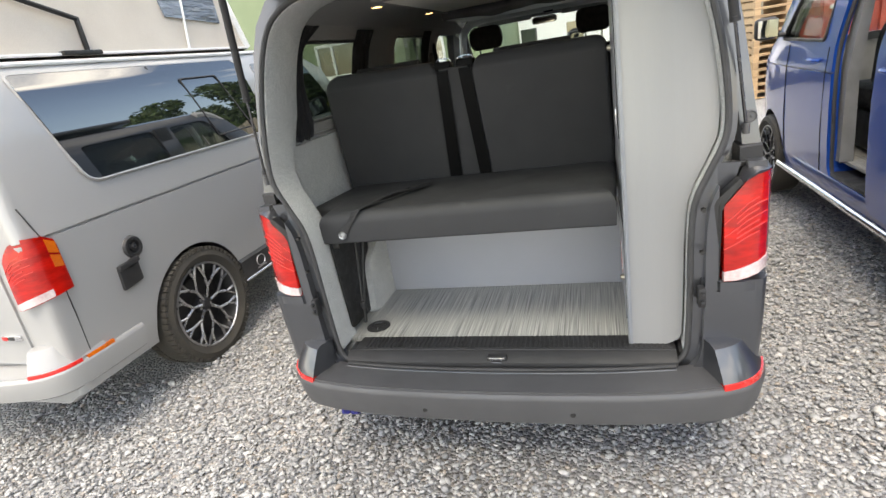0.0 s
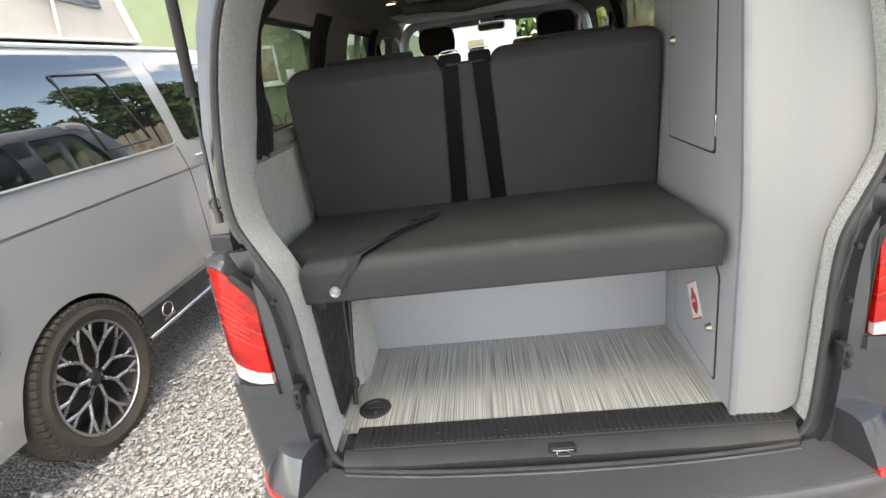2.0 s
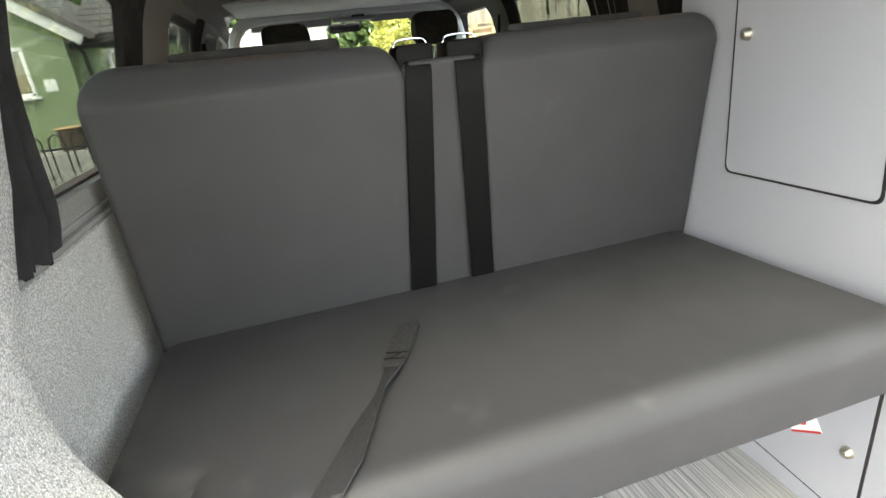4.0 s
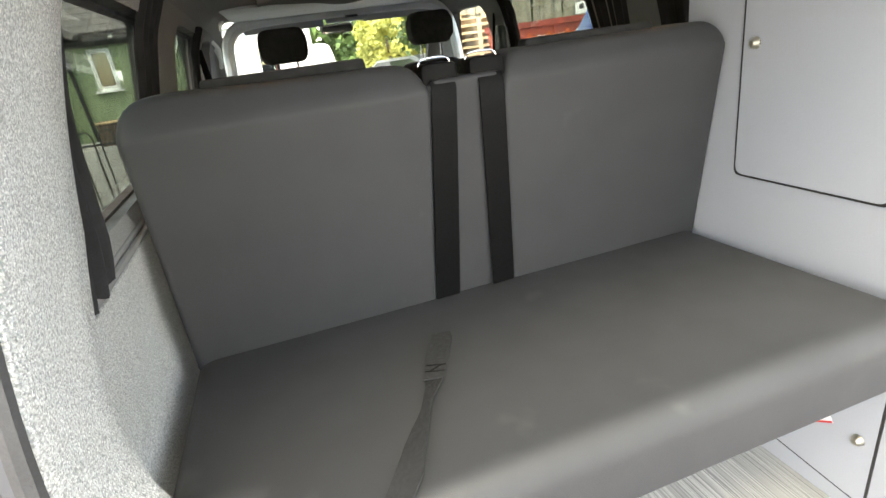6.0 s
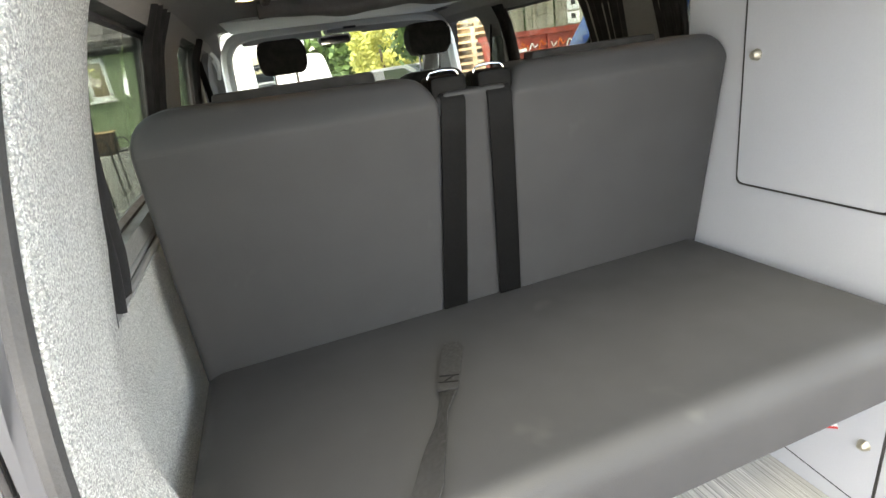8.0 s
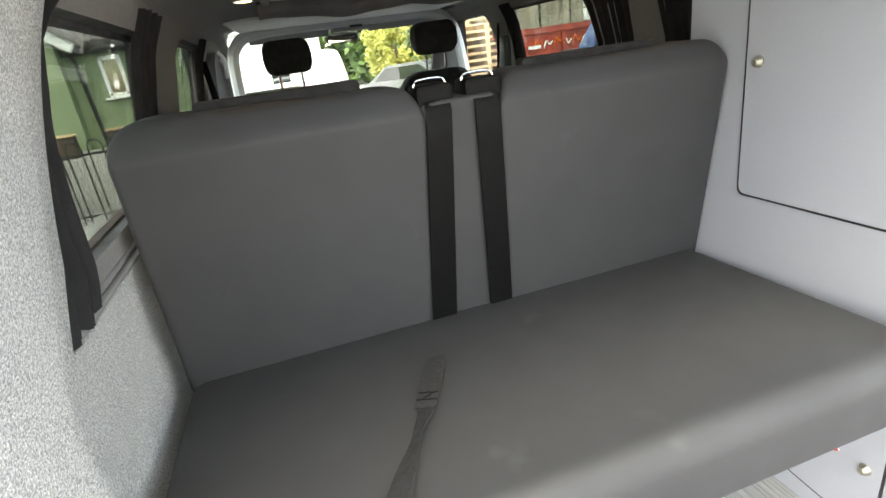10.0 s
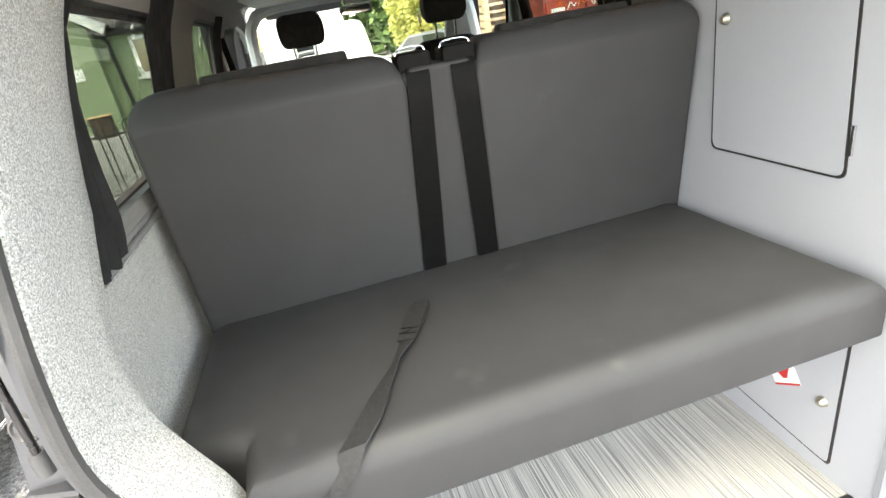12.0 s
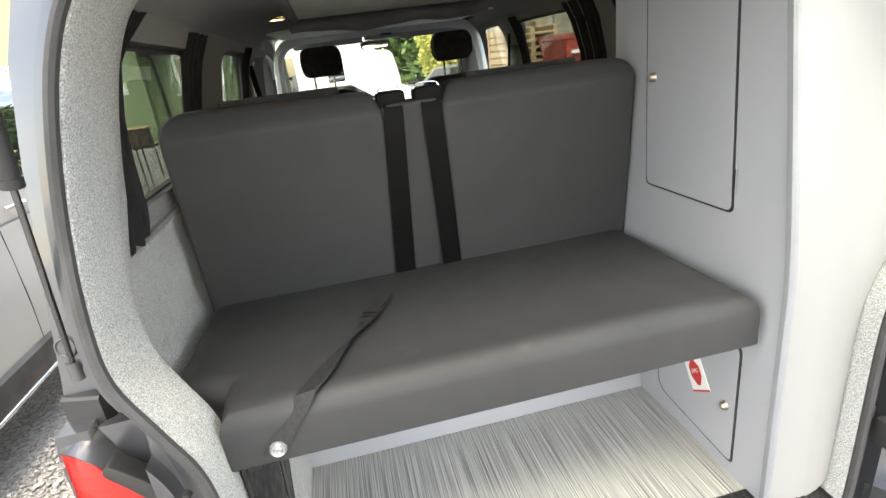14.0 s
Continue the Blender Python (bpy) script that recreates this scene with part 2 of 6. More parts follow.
PANE = glass_material("side_glass", (0.46, 0.50, 0.47))
CLEAR_PANE = glass_material("clear_glass", (0.86, 0.9, 0.88))
MIRROR = material("mirror_glass", (0.8, 0.82, 0.82), rough=0.03, rough_var=0.01, metal=1.0)
CANVAS = material("cream_canvas", (0.66, 0.60, 0.52), (0.58, 0.52, 0.45), rough=0.9, scale=3, fine=160, bump=0.3)
DARK_CANVAS = material("dark_canvas", (0.17, 0.17, 0.172), (0.11, 0.11, 0.112), rough=0.85, scale=8, fine=200, bump=0.4)
# Clear film; the grey-blue base paints in its bluish reflection.
FILM = material("reflection_blue_film", (0.20, 0.24, 0.30), (0.13, 0.16, 0.20), rough=0.1, rough_var=0.04, scale=5, fine=9, bump=1.0, bump_dist=0.02, stretch=(1, 0.6, 3), coat=1.0)
CURTAIN = material("curtain_cloth", (0.012, 0.012, 0.014), (0.008, 0.008, 0.009), rough=0.95, scale=20, fine=400, bump=0.3)
BED_BOARD = material("cream_board", (0.80, 0.78, 0.72), (0.74, 0.72, 0.66), rough=0.6, scale=4, fine=120)
VAN_TRIM = material("grey_cab_trim", (0.76, 0.77, 0.75), (0.70, 0.71, 0.69), rough=0.7, scale=8, fine=300, bump=0.2)
VISOR = material("grey_visor_cloth", (0.40, 0.40, 0.395), (0.34, 0.34, 0.335), rough=0.8, scale=8, fine=300, bump=0.2)
CAB_GREY = material("grey_pillar_trim", (0.24, 0.24, 0.24), (0.20, 0.20, 0.20), rough=0.7, scale=8, fine=300, bump=0.2)
WHITE_PAINT = material("white_paint", (0.8, 0.8, 0.79), (0.74, 0.74, 0.72), rough=0.45, scale=3, fine=90)
GREEN_RENDER = material("green_render", (0.23, 0.285, 0.17), (0.20, 0.25, 0.15), rough=0.85, scale=1.6, fine=45, bump=0.5, bump_dist=0.006)
CONCRETE = material("concrete", (0.36, 0.35, 0.33), (0.27, 0.265, 0.25), rough=0.9, scale=1.4, fine=40, bump=0.4, bump_dist=0.005)
TILE = material("roof_tile", (0.17, 0.15, 0.145), (0.11, 0.1, 0.1), rough=0.8, scale=3, fine=60, bump=0.3, random_amount=0.25)
IRON = material("black_iron", (0.012, 0.012, 0.013), (0.02, 0.019, 0.018), rough=0.5, scale=30, fine=200, bump=0.2)
FENCE_WOOD = material("weathered_fence", (0.36, 0.33, 0.26), (0.24, 0.22, 0.175), rough=0.85, scale=3, fine=60, bump=0.4, stretch=(6, 6, 0.5), random_amount=0.22)
PALLET_WOOD = material("pallet_wood", (0.52, 0.37, 0.22), (0.40, 0.28, 0.16), rough=0.85, scale=5, fine=70, bump=0.3, stretch=(0.5, 6, 6), random_amount=0.2)
SKIP_RED = material("red_skip_paint", (0.42, 0.055, 0.03), (0.16, 0.03, 0.022), rough=0.5, scale=3, fine=40, bump=0.1)
BARK = material("bark", (0.13, 0.09, 0.065), (0.07, 0.05, 0.04), rough=0.95, scale=5, fine=40, bump=0.8, bump_dist=0.02, stretch=(3, 3, 0.4))
LEAF = leaf_material("leaves", (0.035, 0.07, 0.018), (0.10, 0.16, 0.04))
LEAF_YELLOW = leaf_material("yellow_leaves", (0.34, 0.36, 0.09), (0.62, 0.58, 0.16))
GRAVEL = gravel_material("gravel", False)
STONES = gravel_material("gravel_stones", True)
BLUE_CLOTH = material("blue_plastic", (0.02, 0.02, 0.22), (0.015, 0.015, 0.15), rough=0.6, scale=30, fine=200, bump=0.3)
RED_INK = material("red_ink", (0.6, 0.03, 0.03), rough=0.5)
PAPER = material("label_paper", (0.8, 0.79, 0.78), (0.76, 0.75, 0.74), rough=0.55, scale=20, fine=200)
BLACK_INK = material("black_ink", (0.02, 0.02, 0.02), rough=0.5)
GREEN_SIGN = material("green_sign", (0.03, 0.22, 0.04), (0.025, 0.18, 0.03), rough=0.4, scale=4, fine=80)
LAMP_GLOW = bpy.data.materials.new("warm_led")
LAMP_GLOW.use_nodes = True
LAMP_GLOW.node_tree.nodes["Principled BSDF"].inputs["Emission Color"].default_value = (1.0, 0.62, 0.28, 1)
LAMP_GLOW.node_tree.nodes["Principled BSDF"].inputs["Emission Strength"].default_value = 2.2


# ---- mesh helpers ----
def catmull(points, per=6, closed=False):
    """A smooth curve through the points."""
    p = [Vector(q) for q in points]
    n, res = len(p), []
    for i in range(n if closed else n - 1):
        a = p[i - 1] if (closed or i) else p[0]
        b, c = p[i], p[(i + 1) % n]
        d = p[(i + 2) % n] if (closed or i + 2 < n) else c
        for k in range(per):
            t = k / per
            res.append(0.5 * ((2 * b) + (c - a) * t + (2 * a - 5 * b + 4 * c - d) * t * t + (3 * b - a - 3 * c + d) * t ** 3))
    if not closed:
        res.append(p[-1])
    return res


def rounded(points, r, n=4):
    """A polygon with its corners rounded; r: one radius or one for each corner."""
    p = [Vector(q) for q in points]
    rs = r if isinstance(r, (list, tuple)) else [r] * len(p)
    res = []
    for i, q in enumerate(p):
        a, b = (p[i - 1] - q), (p[(i + 1) % len(p)] - q)
        rr = min(rs[i], a.length * 0.49, b.length * 0.49)
        if rr < 1e-5:
            res.append(q)
            continue
        s, e = q + a.normalized() * rr, q + b.normalized() * rr
        for k in range(n + 1):
            t = k / n
            res.append(s * (1 - t) ** 2 + q * 2 * t * (1 - t) + e * t * t)
    return res


def prism(points, axis, lo, hi, bevel=0.0, seg=2):
    """A flat polygon pushed along an axis. axis x: points are (y, z); y: (x, z); z: (x, y)."""
    bm = bmesh.new()
    def put(q, h):
        return {"x": (h, q[0], q[1]), "y": (q[0], h, q[1]), "z": (q[0], q[1], h)}[axis]
    a = [bm.verts.new(put(q, lo)) for q in points]
    b = [bm.verts.new(put(q, hi)) for q in points]
    n = len(a)
    caps = [bm.faces.new(a), bm.faces.new(b[::-1])]
    for i in range(n):
        bm.faces.new((a[i], b[i], b[(i + 1) % n], a[(i + 1) % n]))
    if bevel:
        edges = list({e for f in caps for e in f.edges})
        bmesh.ops.bevel(bm, geom=edges, offset=bevel, segments=seg, profile=0.5, affect="EDGES")
    bmesh.ops.recalc_face_normals(bm, faces=bm.faces)
    return bm


def pad(points, axis, lo, hi, r, steps=7, low=None, cuts=1):
    """An upholstered slab: a flat outline with fully rounded edges of radius r, crowned a little on both faces."""
    low = r if low is None else low
    p = [Vector((q[0], q[1])) for q in points]
    n = len(p)
    area = sum(p[i].x * p[(i + 1) % n].y - p[(i + 1) % n].x * p[i].y for i in range(n))
    sg = 1 if area > 0 else -1
    nr = []
    for i in range(n):
        a, b = (p[i] - p[i - 1]), (p[(i + 1) % n] - p[i])
        a, b = (a if a.length > 1e-7 else b).normalized(), (b if b.length > 1e-7 else a).normalized()
        m = Vector((-a.y - b.y, a.x + b.x)) * sg
        m = m.normalized() if m.length > 1e-6 else Vector((-b.y, b.x)) * sg
        nr.append(m / max(0.6, m.dot(Vector((-b.y, b.x)) * sg)))
    def put(q, hh):
        return Vector({"x": (hh, q.x, q.y), "y": (q.x, hh, q.y), "z": (q.x, q.y, hh)}[axis])
    mid = sum(p, Vector((0, 0))) / n
    def drawn(k, rr):
        return [mid + (p[i] + nr[i] * rr - mid) * k for i in range(n)]
    rings = [[put(q, lo) for q in drawn(k, low)] for k in (0.12, 0.4, 0.7, 0.9, 0.975)]
    for k in range(steps + 1):
        a = math.pi / 2 * k / steps
        rings.append([put(p[i] + nr[i] * low * (1 - math.sin(a)), lo + low * (1 - math.cos(a))) for i in range(n)])
    for k in range(steps, -1, -1):
        a = math.pi / 2 * k / steps
        rings.append([put(p[i] + nr[i] * r * (1 - math.sin(a)), hi - r * (1 - math.cos(a))) for i in range(n)])
    rings += [[put(q, hi) for q in drawn(k, r)] for k in (0.975, 0.9, 0.7, 0.4, 0.12)]
    return loft([[r_[i].lerp(r_[(i + 1) % n], k / cuts) for i in range(n) for k in range(cuts)] for r_ in rings])


def box(x0, x1, y0, y1, z0, z1, bevel=0.0, seg=2):
    bm = bmesh.new()
    bmesh.ops.create_cube(bm, size=1)
    for v in bm.verts:
        v.co = Vector(((x0 + x1) / 2 + v.co.x * (x1 - x0), (y0 + y1) / 2 + v.co.y * (y1 - y0), (z0 + z1) / 2 + v.co.z * (z1 - z0)))
    if bevel:
        bmesh.ops.bevel(bm, geom=bm.edges[:], offset=bevel, segments=seg, profile=0.5, affect="EDGES")
    return bm


def loft(rings, closed=True, caps=True):
    """Skin over rings of equally many points."""
    bm = bmesh.new()
    vs = [[bm.verts.new(q) for q in r] for r in rings]
    n = len(vs[0])
    for a, b in zip(vs, vs[1:]):
        for i in range(n if closed else n - 1):
            j = (i + 1) % n
            bm.faces.new((a[i], a[j], b[j], b[i]))
    if caps and closed:
        bm.faces.new(vs[0][::-1])
        bm.faces.new(vs[-1])
    bmesh.ops.recalc_face_normals(bm, faces=bm.faces)
    return bm


def tube(points, r, n=8, closed=False, flat=1.0):
    """A round bar along a line; r: one radius or one for each point."""
    p = [Vector(q) for q in points]
    rs = r if isinstance(r, (list, tuple)) else [r] * len(p)
    rings, up = [], None
    for i, q in enumerate(p):
        a = p[i - 1] if (i or closed) else q
        b = p[(i + 1) % len(p)] if (i + 1 < len(p) or closed) else q
        t = (b - a).normalized()
        if up is None:
            up = t.orthogonal().normalized()
        up = (up - t * up.dot(t)).normalized()
        side = t.cross(up)
        rings.append([q + (up * math.cos(2 * math.pi * k / n) + side * math.sin(2 * math.pi * k / n) * flat) * rs[i] for k in range(n)])
    if closed:
        rings.append(rings[0])
        bm = loft(rings, caps=False)
        bmesh.ops.remove_doubles(bm, verts=bm.verts, dist=1e-6)
        return bm
    return loft(rings)


def lathe(profile, n=32):
    """Turned about z from (radius, height) pairs; a closed profile."""
    rings = [[(r * math.cos(2 * math.pi * k / n), r * math.sin(2 * math.pi * k / n), h) for r, h in profile] for k in range(n)]
    rings.append(rings[0])
    bm = loft(rings, caps=False)
    bmesh.ops.remove_doubles(bm, verts=bm.verts, dist=1e-6)
    bmesh.ops.recalc_face_normals(bm, faces=bm.faces)
    return bm


def moved(bm, m):
    bmesh.ops.transform(bm, matrix=m, verts=bm.verts)
    return bm


def joined(*bms):
    res = bmesh.new()
    for b in bms:
        me = bpy.data.meshes.new("tmp")
        b.to_mesh(me)
        b.free()
        res.from_mesh(me)
        bpy.data.meshes.remove(me)
    return res


def thing(name, at, label, category, group="", kind=""):
    e = new(name)
    e.matrix_world = at if isinstance(at, Matrix) else Matrix.Translation(at)
    return tagged(e, label, category, group, kind)


def link_mesh(name, bm, mat, smooth=40):
    me = bpy.data.meshes.new(name)
    bm.to_mesh(me)
    bm.free()
    me.materials.append(mat)
    ob = new(name, me)
    if smooth:
        for f in me.polygons:
            f.use_smooth = True
        me.set_sharp_from_angle(angle=radians(smooth))
    return ob


def part(name, bm, mat, parent, label="", smooth=40):
    """One mesh under a thing; coordinates are those of the parent."""
    ob = link_mesh(name, bm, mat, smooth)
    ob.parent = parent
    return tagged(ob, label)


def solid(name, bm, mat, label, category, group="", kind="", smooth=40):
    return tagged(link_mesh(name, bm, mat, smooth), label, category, group, kind)


def carved(name, bm, mats, cutters, parent, label=""):
    """A mesh with holes: each cutter is (bmesh, index of the material that it leaves on the cut)."""
    ob = link_mesh(name, bm, mats[0], 0)
    for m in mats[1:]:
        ob.data.materials.append(m)
    made = []
    for c, k in cutters:
        co = link_mesh("cutter", c, mats[k], 0)
        made.append(co)
        md = ob.modifiers.new("cut", "BOOLEAN")
        md.operation, md.object, md.solver, md.material_mode = "DIFFERENCE", co, "EXACT", "TRANSFER"
    bpy.context.view_layer.update()
    me = bpy.data.meshes.new_from_object(ob.evaluated_get(bpy.context.evaluated_depsgraph_get()))
    ob.modifiers.clear()
    old = ob.data
    ob.data = me
    bpy.data.meshes.remove(old)
    for co in made:
        d = co.data
        bpy.data.objects.remove(co)
        bpy.data.meshes.remove(d)
    me.name = name
    for f in me.polygons:
        f.use_smooth = True
    me.set_sharp_from_angle(angle=radians(28))
    ob.parent = parent
    return tagged(ob, label)


# ---- vans: shared shapes ----
LEN = 4.75
SIDE = [(0.0, 0.30), (0.55, 0.30), (0.82, 0.30), (0.905, 0.35), (0.935, 0.50), (0.948, 0.75), (0.952, 1.0), (0.948, 1.204), (0.932, 1.207), (0.932, 1.216),
        (0.947, 1.220), (0.932, 1.36), (0.912, 1.52), (0.888, 1.70), (0.860, 1.86), (0.825, 1.96), (0.765, 2.04), (0.66, 2.085), (0.45, 2.11), (0.2, 2.12), (0.0, 2.122)]
INNER = [(0.0, 0.575), (0.6, 0.575), (0.86, 0.575), (0.882, 0.70), (0.892, 1.0), (0.888, 1.25), (0.872, 1.40), (0.855, 1.55), (0.83, 1.72), (0.80, 1.86),
         (0.755, 1.96), (0.68, 2.005), (0.5, 2.02), (0.2, 2.025), (0.0, 2.025)]


def lean(z):
    """How far the tail leans forward at a height."""
    return 0.0 if z < 1.2 else 0.17 * (z - 1.2) ** 2 / (z - 1.2 + 0.15)


def roof_line(y):
    """The top of the body along its length: roof, windscreen, bonnet, nose."""
    pts = [(0, 9), (3.05, 9), (3.1, 2.13), (3.38, 2.10), (4.1, 1.34), (4.45, 1.17), (4.7, 0.98), (4.76, 0.7)]
    for (a, za), (b, zb) in zip(pts, pts[1:]):
        if y <= b:
            return za + (zb - za) * (y - a) / (b - a)
    return 0.7


def side_x(z):
    for (xa, za), (xb, zb) in zip(SIDE[3:], SIDE[4:]):
        if za <= z <= zb:
            return xa + (xb - xa) * (z - za) / (zb - za)
    return 0.9


def ring(profile, y, inset, drop=0.0, fade=1.0):
    half = []
    top = roof_line(y) - drop
    for x, z in profile:
        zz = min(z, top)
        k = max(0.0, 1 - y / 1.2)
        extra = 0.010 * max(0.0, 1 - y / 0.17) ** 1.5 * min(1.0, max(0.0, (zz - 1.27) / 0.10)) * (profile is SIDE)
        half.append((max(0.0, x - (inset + extra) * (x > 0.3)), y + lean(zz) * k * fade, zz - (inset * 0.8 if z > 2.0 else 0)))
    return half + [(-x, y, z) for x, y, z in half[-2:0:-1]]


def outer_shell():
    st = [(0.0, 0.045), (0.004, 0.026), (0.014, 0.012), (0.03, 0.004), (0.06, 0.0), (0.3, 0), (0.6, 0), (1.2, 0), (1.8, 0), (2.4, 0), (3.0, 0), (3.12, 0), (3.35, 0),
          (3.6, 0.005), (3.85, 0.012), (4.1, 0.03), (4.3, 0.06), (4.5, 0.11), (4.65, 0.18), (4.74, 0.28)]
    return loft([ring(SIDE, y, i) for y, i in st])


def cavity():
    st = [(0.05, 0.0), (0.3, 0), (1.2, 0), (2.4, 0), (3.05, 0), (3.2, 0), (3.5, 0.01), (3.9, 0.03), (4.05, 0.05)]
    return loft([ring(INNER, y, i, 0.06) for y, i in st])


HALF_OPEN = [(0.0, 0.535), (0.35, 0.535), (0.58, 0.538), (0.655, 0.553), (0.694, 0.60), (0.703, 0.70), (0.708, 0.88), (0.712, 1.06), (0.726, 1.17), (0.768, 1.265),
             (0.812, 1.36), (0.820, 1.46), (0.810, 1.60), (0.787, 1.74), (0.754, 1.86), (0.708, 1.945), (0.63, 1.998), (0.52, 2.022), (0.35, 2.036), (0.0, 2.046)]
_h = catmull([(x, 0, z) for x, z in HALF_OPEN], 4)
n_half = len(_h)
OPENING = _h + [Vector((-v.x, v.y, v.z)) for v in _h[-2:0:-1]]


def offset_loop(d, y):
    """The tailgate opening, widened by d, at depth y behind the leaning tail."""
    n, res = len(OPENING), []
    for i, q in enumerate(OPENING):
        t = (OPENING[(i + 1) % n] - OPENING[i - 1]).normalized()
        nrm = Vector((t.z, 0, -t.x))
        p = q + nrm * d
        res.append(Vector((p.x, y + lean(p.z), p.z)))
    return res


def window_poly(y0, y1, z0, z1, r=0.06, rake0=0.0, rake1=0.0):
    return rounded([(y0, z0), (y1, z0), (y1 + rake1, z1), (y0 + rake0, z1)], r, 5)


def on_side(points, sign, out, thick):
    """A sheet that follows the body side: the polygon (y, z) laid on the bowed flank, finely cut."""
    bm = bmesh.new()
    ys, zs = [p[0] for p in points], [p[1] for p in points]
    f = bm.faces.new([bm.verts.new((0, p[0], p[1])) for p in points])
    k = 7
    for i in range(1, k):
        z = min(zs) + (max(zs) - min(zs)) * i / k
        bmesh.ops.bisect_plane(bm, geom=bm.verts[:] + bm.edges[:] + bm.faces[:], plane_co=(0, 0, z), plane_no=(0, 0, 1))
    for v in bm.verts:
        v.co.x = sign * (side_x(v.co.z) + out)
    ext = bmesh.ops.extrude_face_region(bm, geom=bm.faces[:])
    for v in [g for g in ext["geom"] if isinstance(g, bmesh.types.BMVert)]:
        v.co.x -= sign * thick
    bmesh.ops.recalc_face_normals(bm, faces=bm.faces)
    return bm


PLAN = [(0.0, -0.196), (0.3, -0.191), (0.55, -0.175), (0.73, -0.148), (0.83, -0.118), (0.90, -0.068), (0.94, 0.005), (0.957, 0.12), (0.960, 0.30), (0.960, 0.46)]


def plan_curve(a=0, b=None):
    c = catmull([(x, y, 0) for x, y in PLAN], 4)
    return c[a:b]


def swept_band(curve, section, mirror_whole=False):
    """A section of (inward, height) pairs carried along a plan line."""
    rings = []
    n = len(curve)
    for i, q in enumerate(curve):
        t = (curve[min(i + 1, n - 1)] - curve[max(i - 1, 0)]).normalized()
        inw = Vector((-t.y, t.x, 0))
        rings.append([(q.x + inw.x * d, q.y + inw.y * d, z) for d, z in section])
    return loft(rings)


def full_curve():
    c = plan_curve()
    return [Vector((-v.x, v.y, 0)) for v in c[:0:-1]] + c


def corner_band(sign, z0, z1, out, c0, c1):
    """A band round the rear corner of the body between two heights."""
    cols = [(0.790, 0.004), (0.800, -0.010), (0.835, -0.012), (0.872, -0.010), (0.905, 0.0), (0.930, 0.026), (0.946, 0.075), (0.951, 0.125), (0.953, 0.168), (0.950, 0.19)]
    rings = []
    for x, y in cols[c0:c1]:
        k = lean(z1)
        rings.append([(sign * (x + out), y - out, z0), (sign * (x + out), y - out + k, z1), (sign * (x - 0.05), y + 0.04 + k, z1), (sign * (x - 0.05), y + 0.04, z0)])
    return loft(rings)


def tail_light(van, sign):
    cols = [(0.796, 0.008, 0.884, 1.132), (0.800, -0.020, 0.885, 1.141), (0.835, -0.026, 0.889, 1.184), (0.868, -0.022, 0.896, 1.220), (0.902, -0.006, 0.904, 1.237),
            (0.932, 0.026, 0.912, 1.237), (0.950, 0.070, 0.919, 1.232), (0.957, 0.120, 0.924, 1.224), (0.957, 0.168, 0.928, 1.195), (0.953, 0.175, 0.93, 1.16)]
    def back(x, z):
        return 0.030 * min(1.0, max(0.0, (0.957 - x) / 0.055)) * max(0.0, (z - 0.90) / 0.32) ** 2
    def band(f0, f1, c0, c1, out):
        rings = []
        for x, y, a, b in cols[c0:c1]:
            zs = [a + (b - a) * (f0 + (f1 - f0) * k / 4) for k in range(5)]
            rs = [(sign * (x + out * (0.4 if x > 0.9 else 0)), y + back(x, z) - out * (0 if x > 0.94 else 1), z) for z in zs]
            rings.append(rs + [(sign * (x - (0.028 if x > 0.92 else 0.003)), p[1] + (0.006 if x > 0.945 else 0.028), p[2]) for p in rs[::-1]])
        return loft(rings)
    lamp = part("tail_light", band(0.0, 1.0, 0, 10, 0.0), RED_LENS, van, "red wrap-round tail light")
    part("reversing_lens", band(0.012, 0.135, 1, 7, 0.004), CLEAR_LENS, lamp, "clear reversing lens")
    for k in range(7):
        part("lens_rib", band(0.44 + 0.055 * k, 0.450 + 0.055 * k, 1 if k % 3 == 0 else 2, 6 if k % 2 else 5, 0.003), RED_RIB, lamp)
    for a, b in ((0.46, 0.68), (0.72, 0.95)):
        part("indicator_lens", band(a, b, 7, 9, 0.006), AMBER_LENS, lamp, "amber indicator segment")
    return lamp


def lamp_shoulder(van, sign, out):
    """The painted slope from the top edge of the lamp back to the body."""
    edge = [(0.800, 0.016, 1.143), (0.835, 0.016, 1.187), (0.868, 0.021, 1.222), (0.902, 0.036, 1.239), (0.932, 0.054, 1.239), (0.950, 0.088, 1.234), (0.957, 0.136, 1.226), (0.956, 0.176, 1.198)]
    back = [(0.806, 0.050, 1.156), (0.840, 0.064, 1.204), (0.866, 0.090, 1.246), (0.892, 0.106, 1.260), (0.914, 0.112, 1.263), (0.932, 0.120, 1.261), (0.944, 0.150, 1.250), (0.950, 0.186, 1.214)]
    rings = []
    for (x, y, z), (bx, by, bz) in zip(edge, back):
        a, b = Vector((sign * (x + out), y - 0.001, z + 0.004)), Vector((sign * (bx + out), by, bz))
        m = a.lerp(b, 0.45) + Vector((0, 0, 0.006))
        rings.append([a, m, b, b - Vector((0, 0, 0.03)), a + Vector((-0.003 * sign, 0.003, -0.010))])
    part("lamp_shoulder", loft(rings), GREY_PAINT, van, "grey shoulder over the tail light")


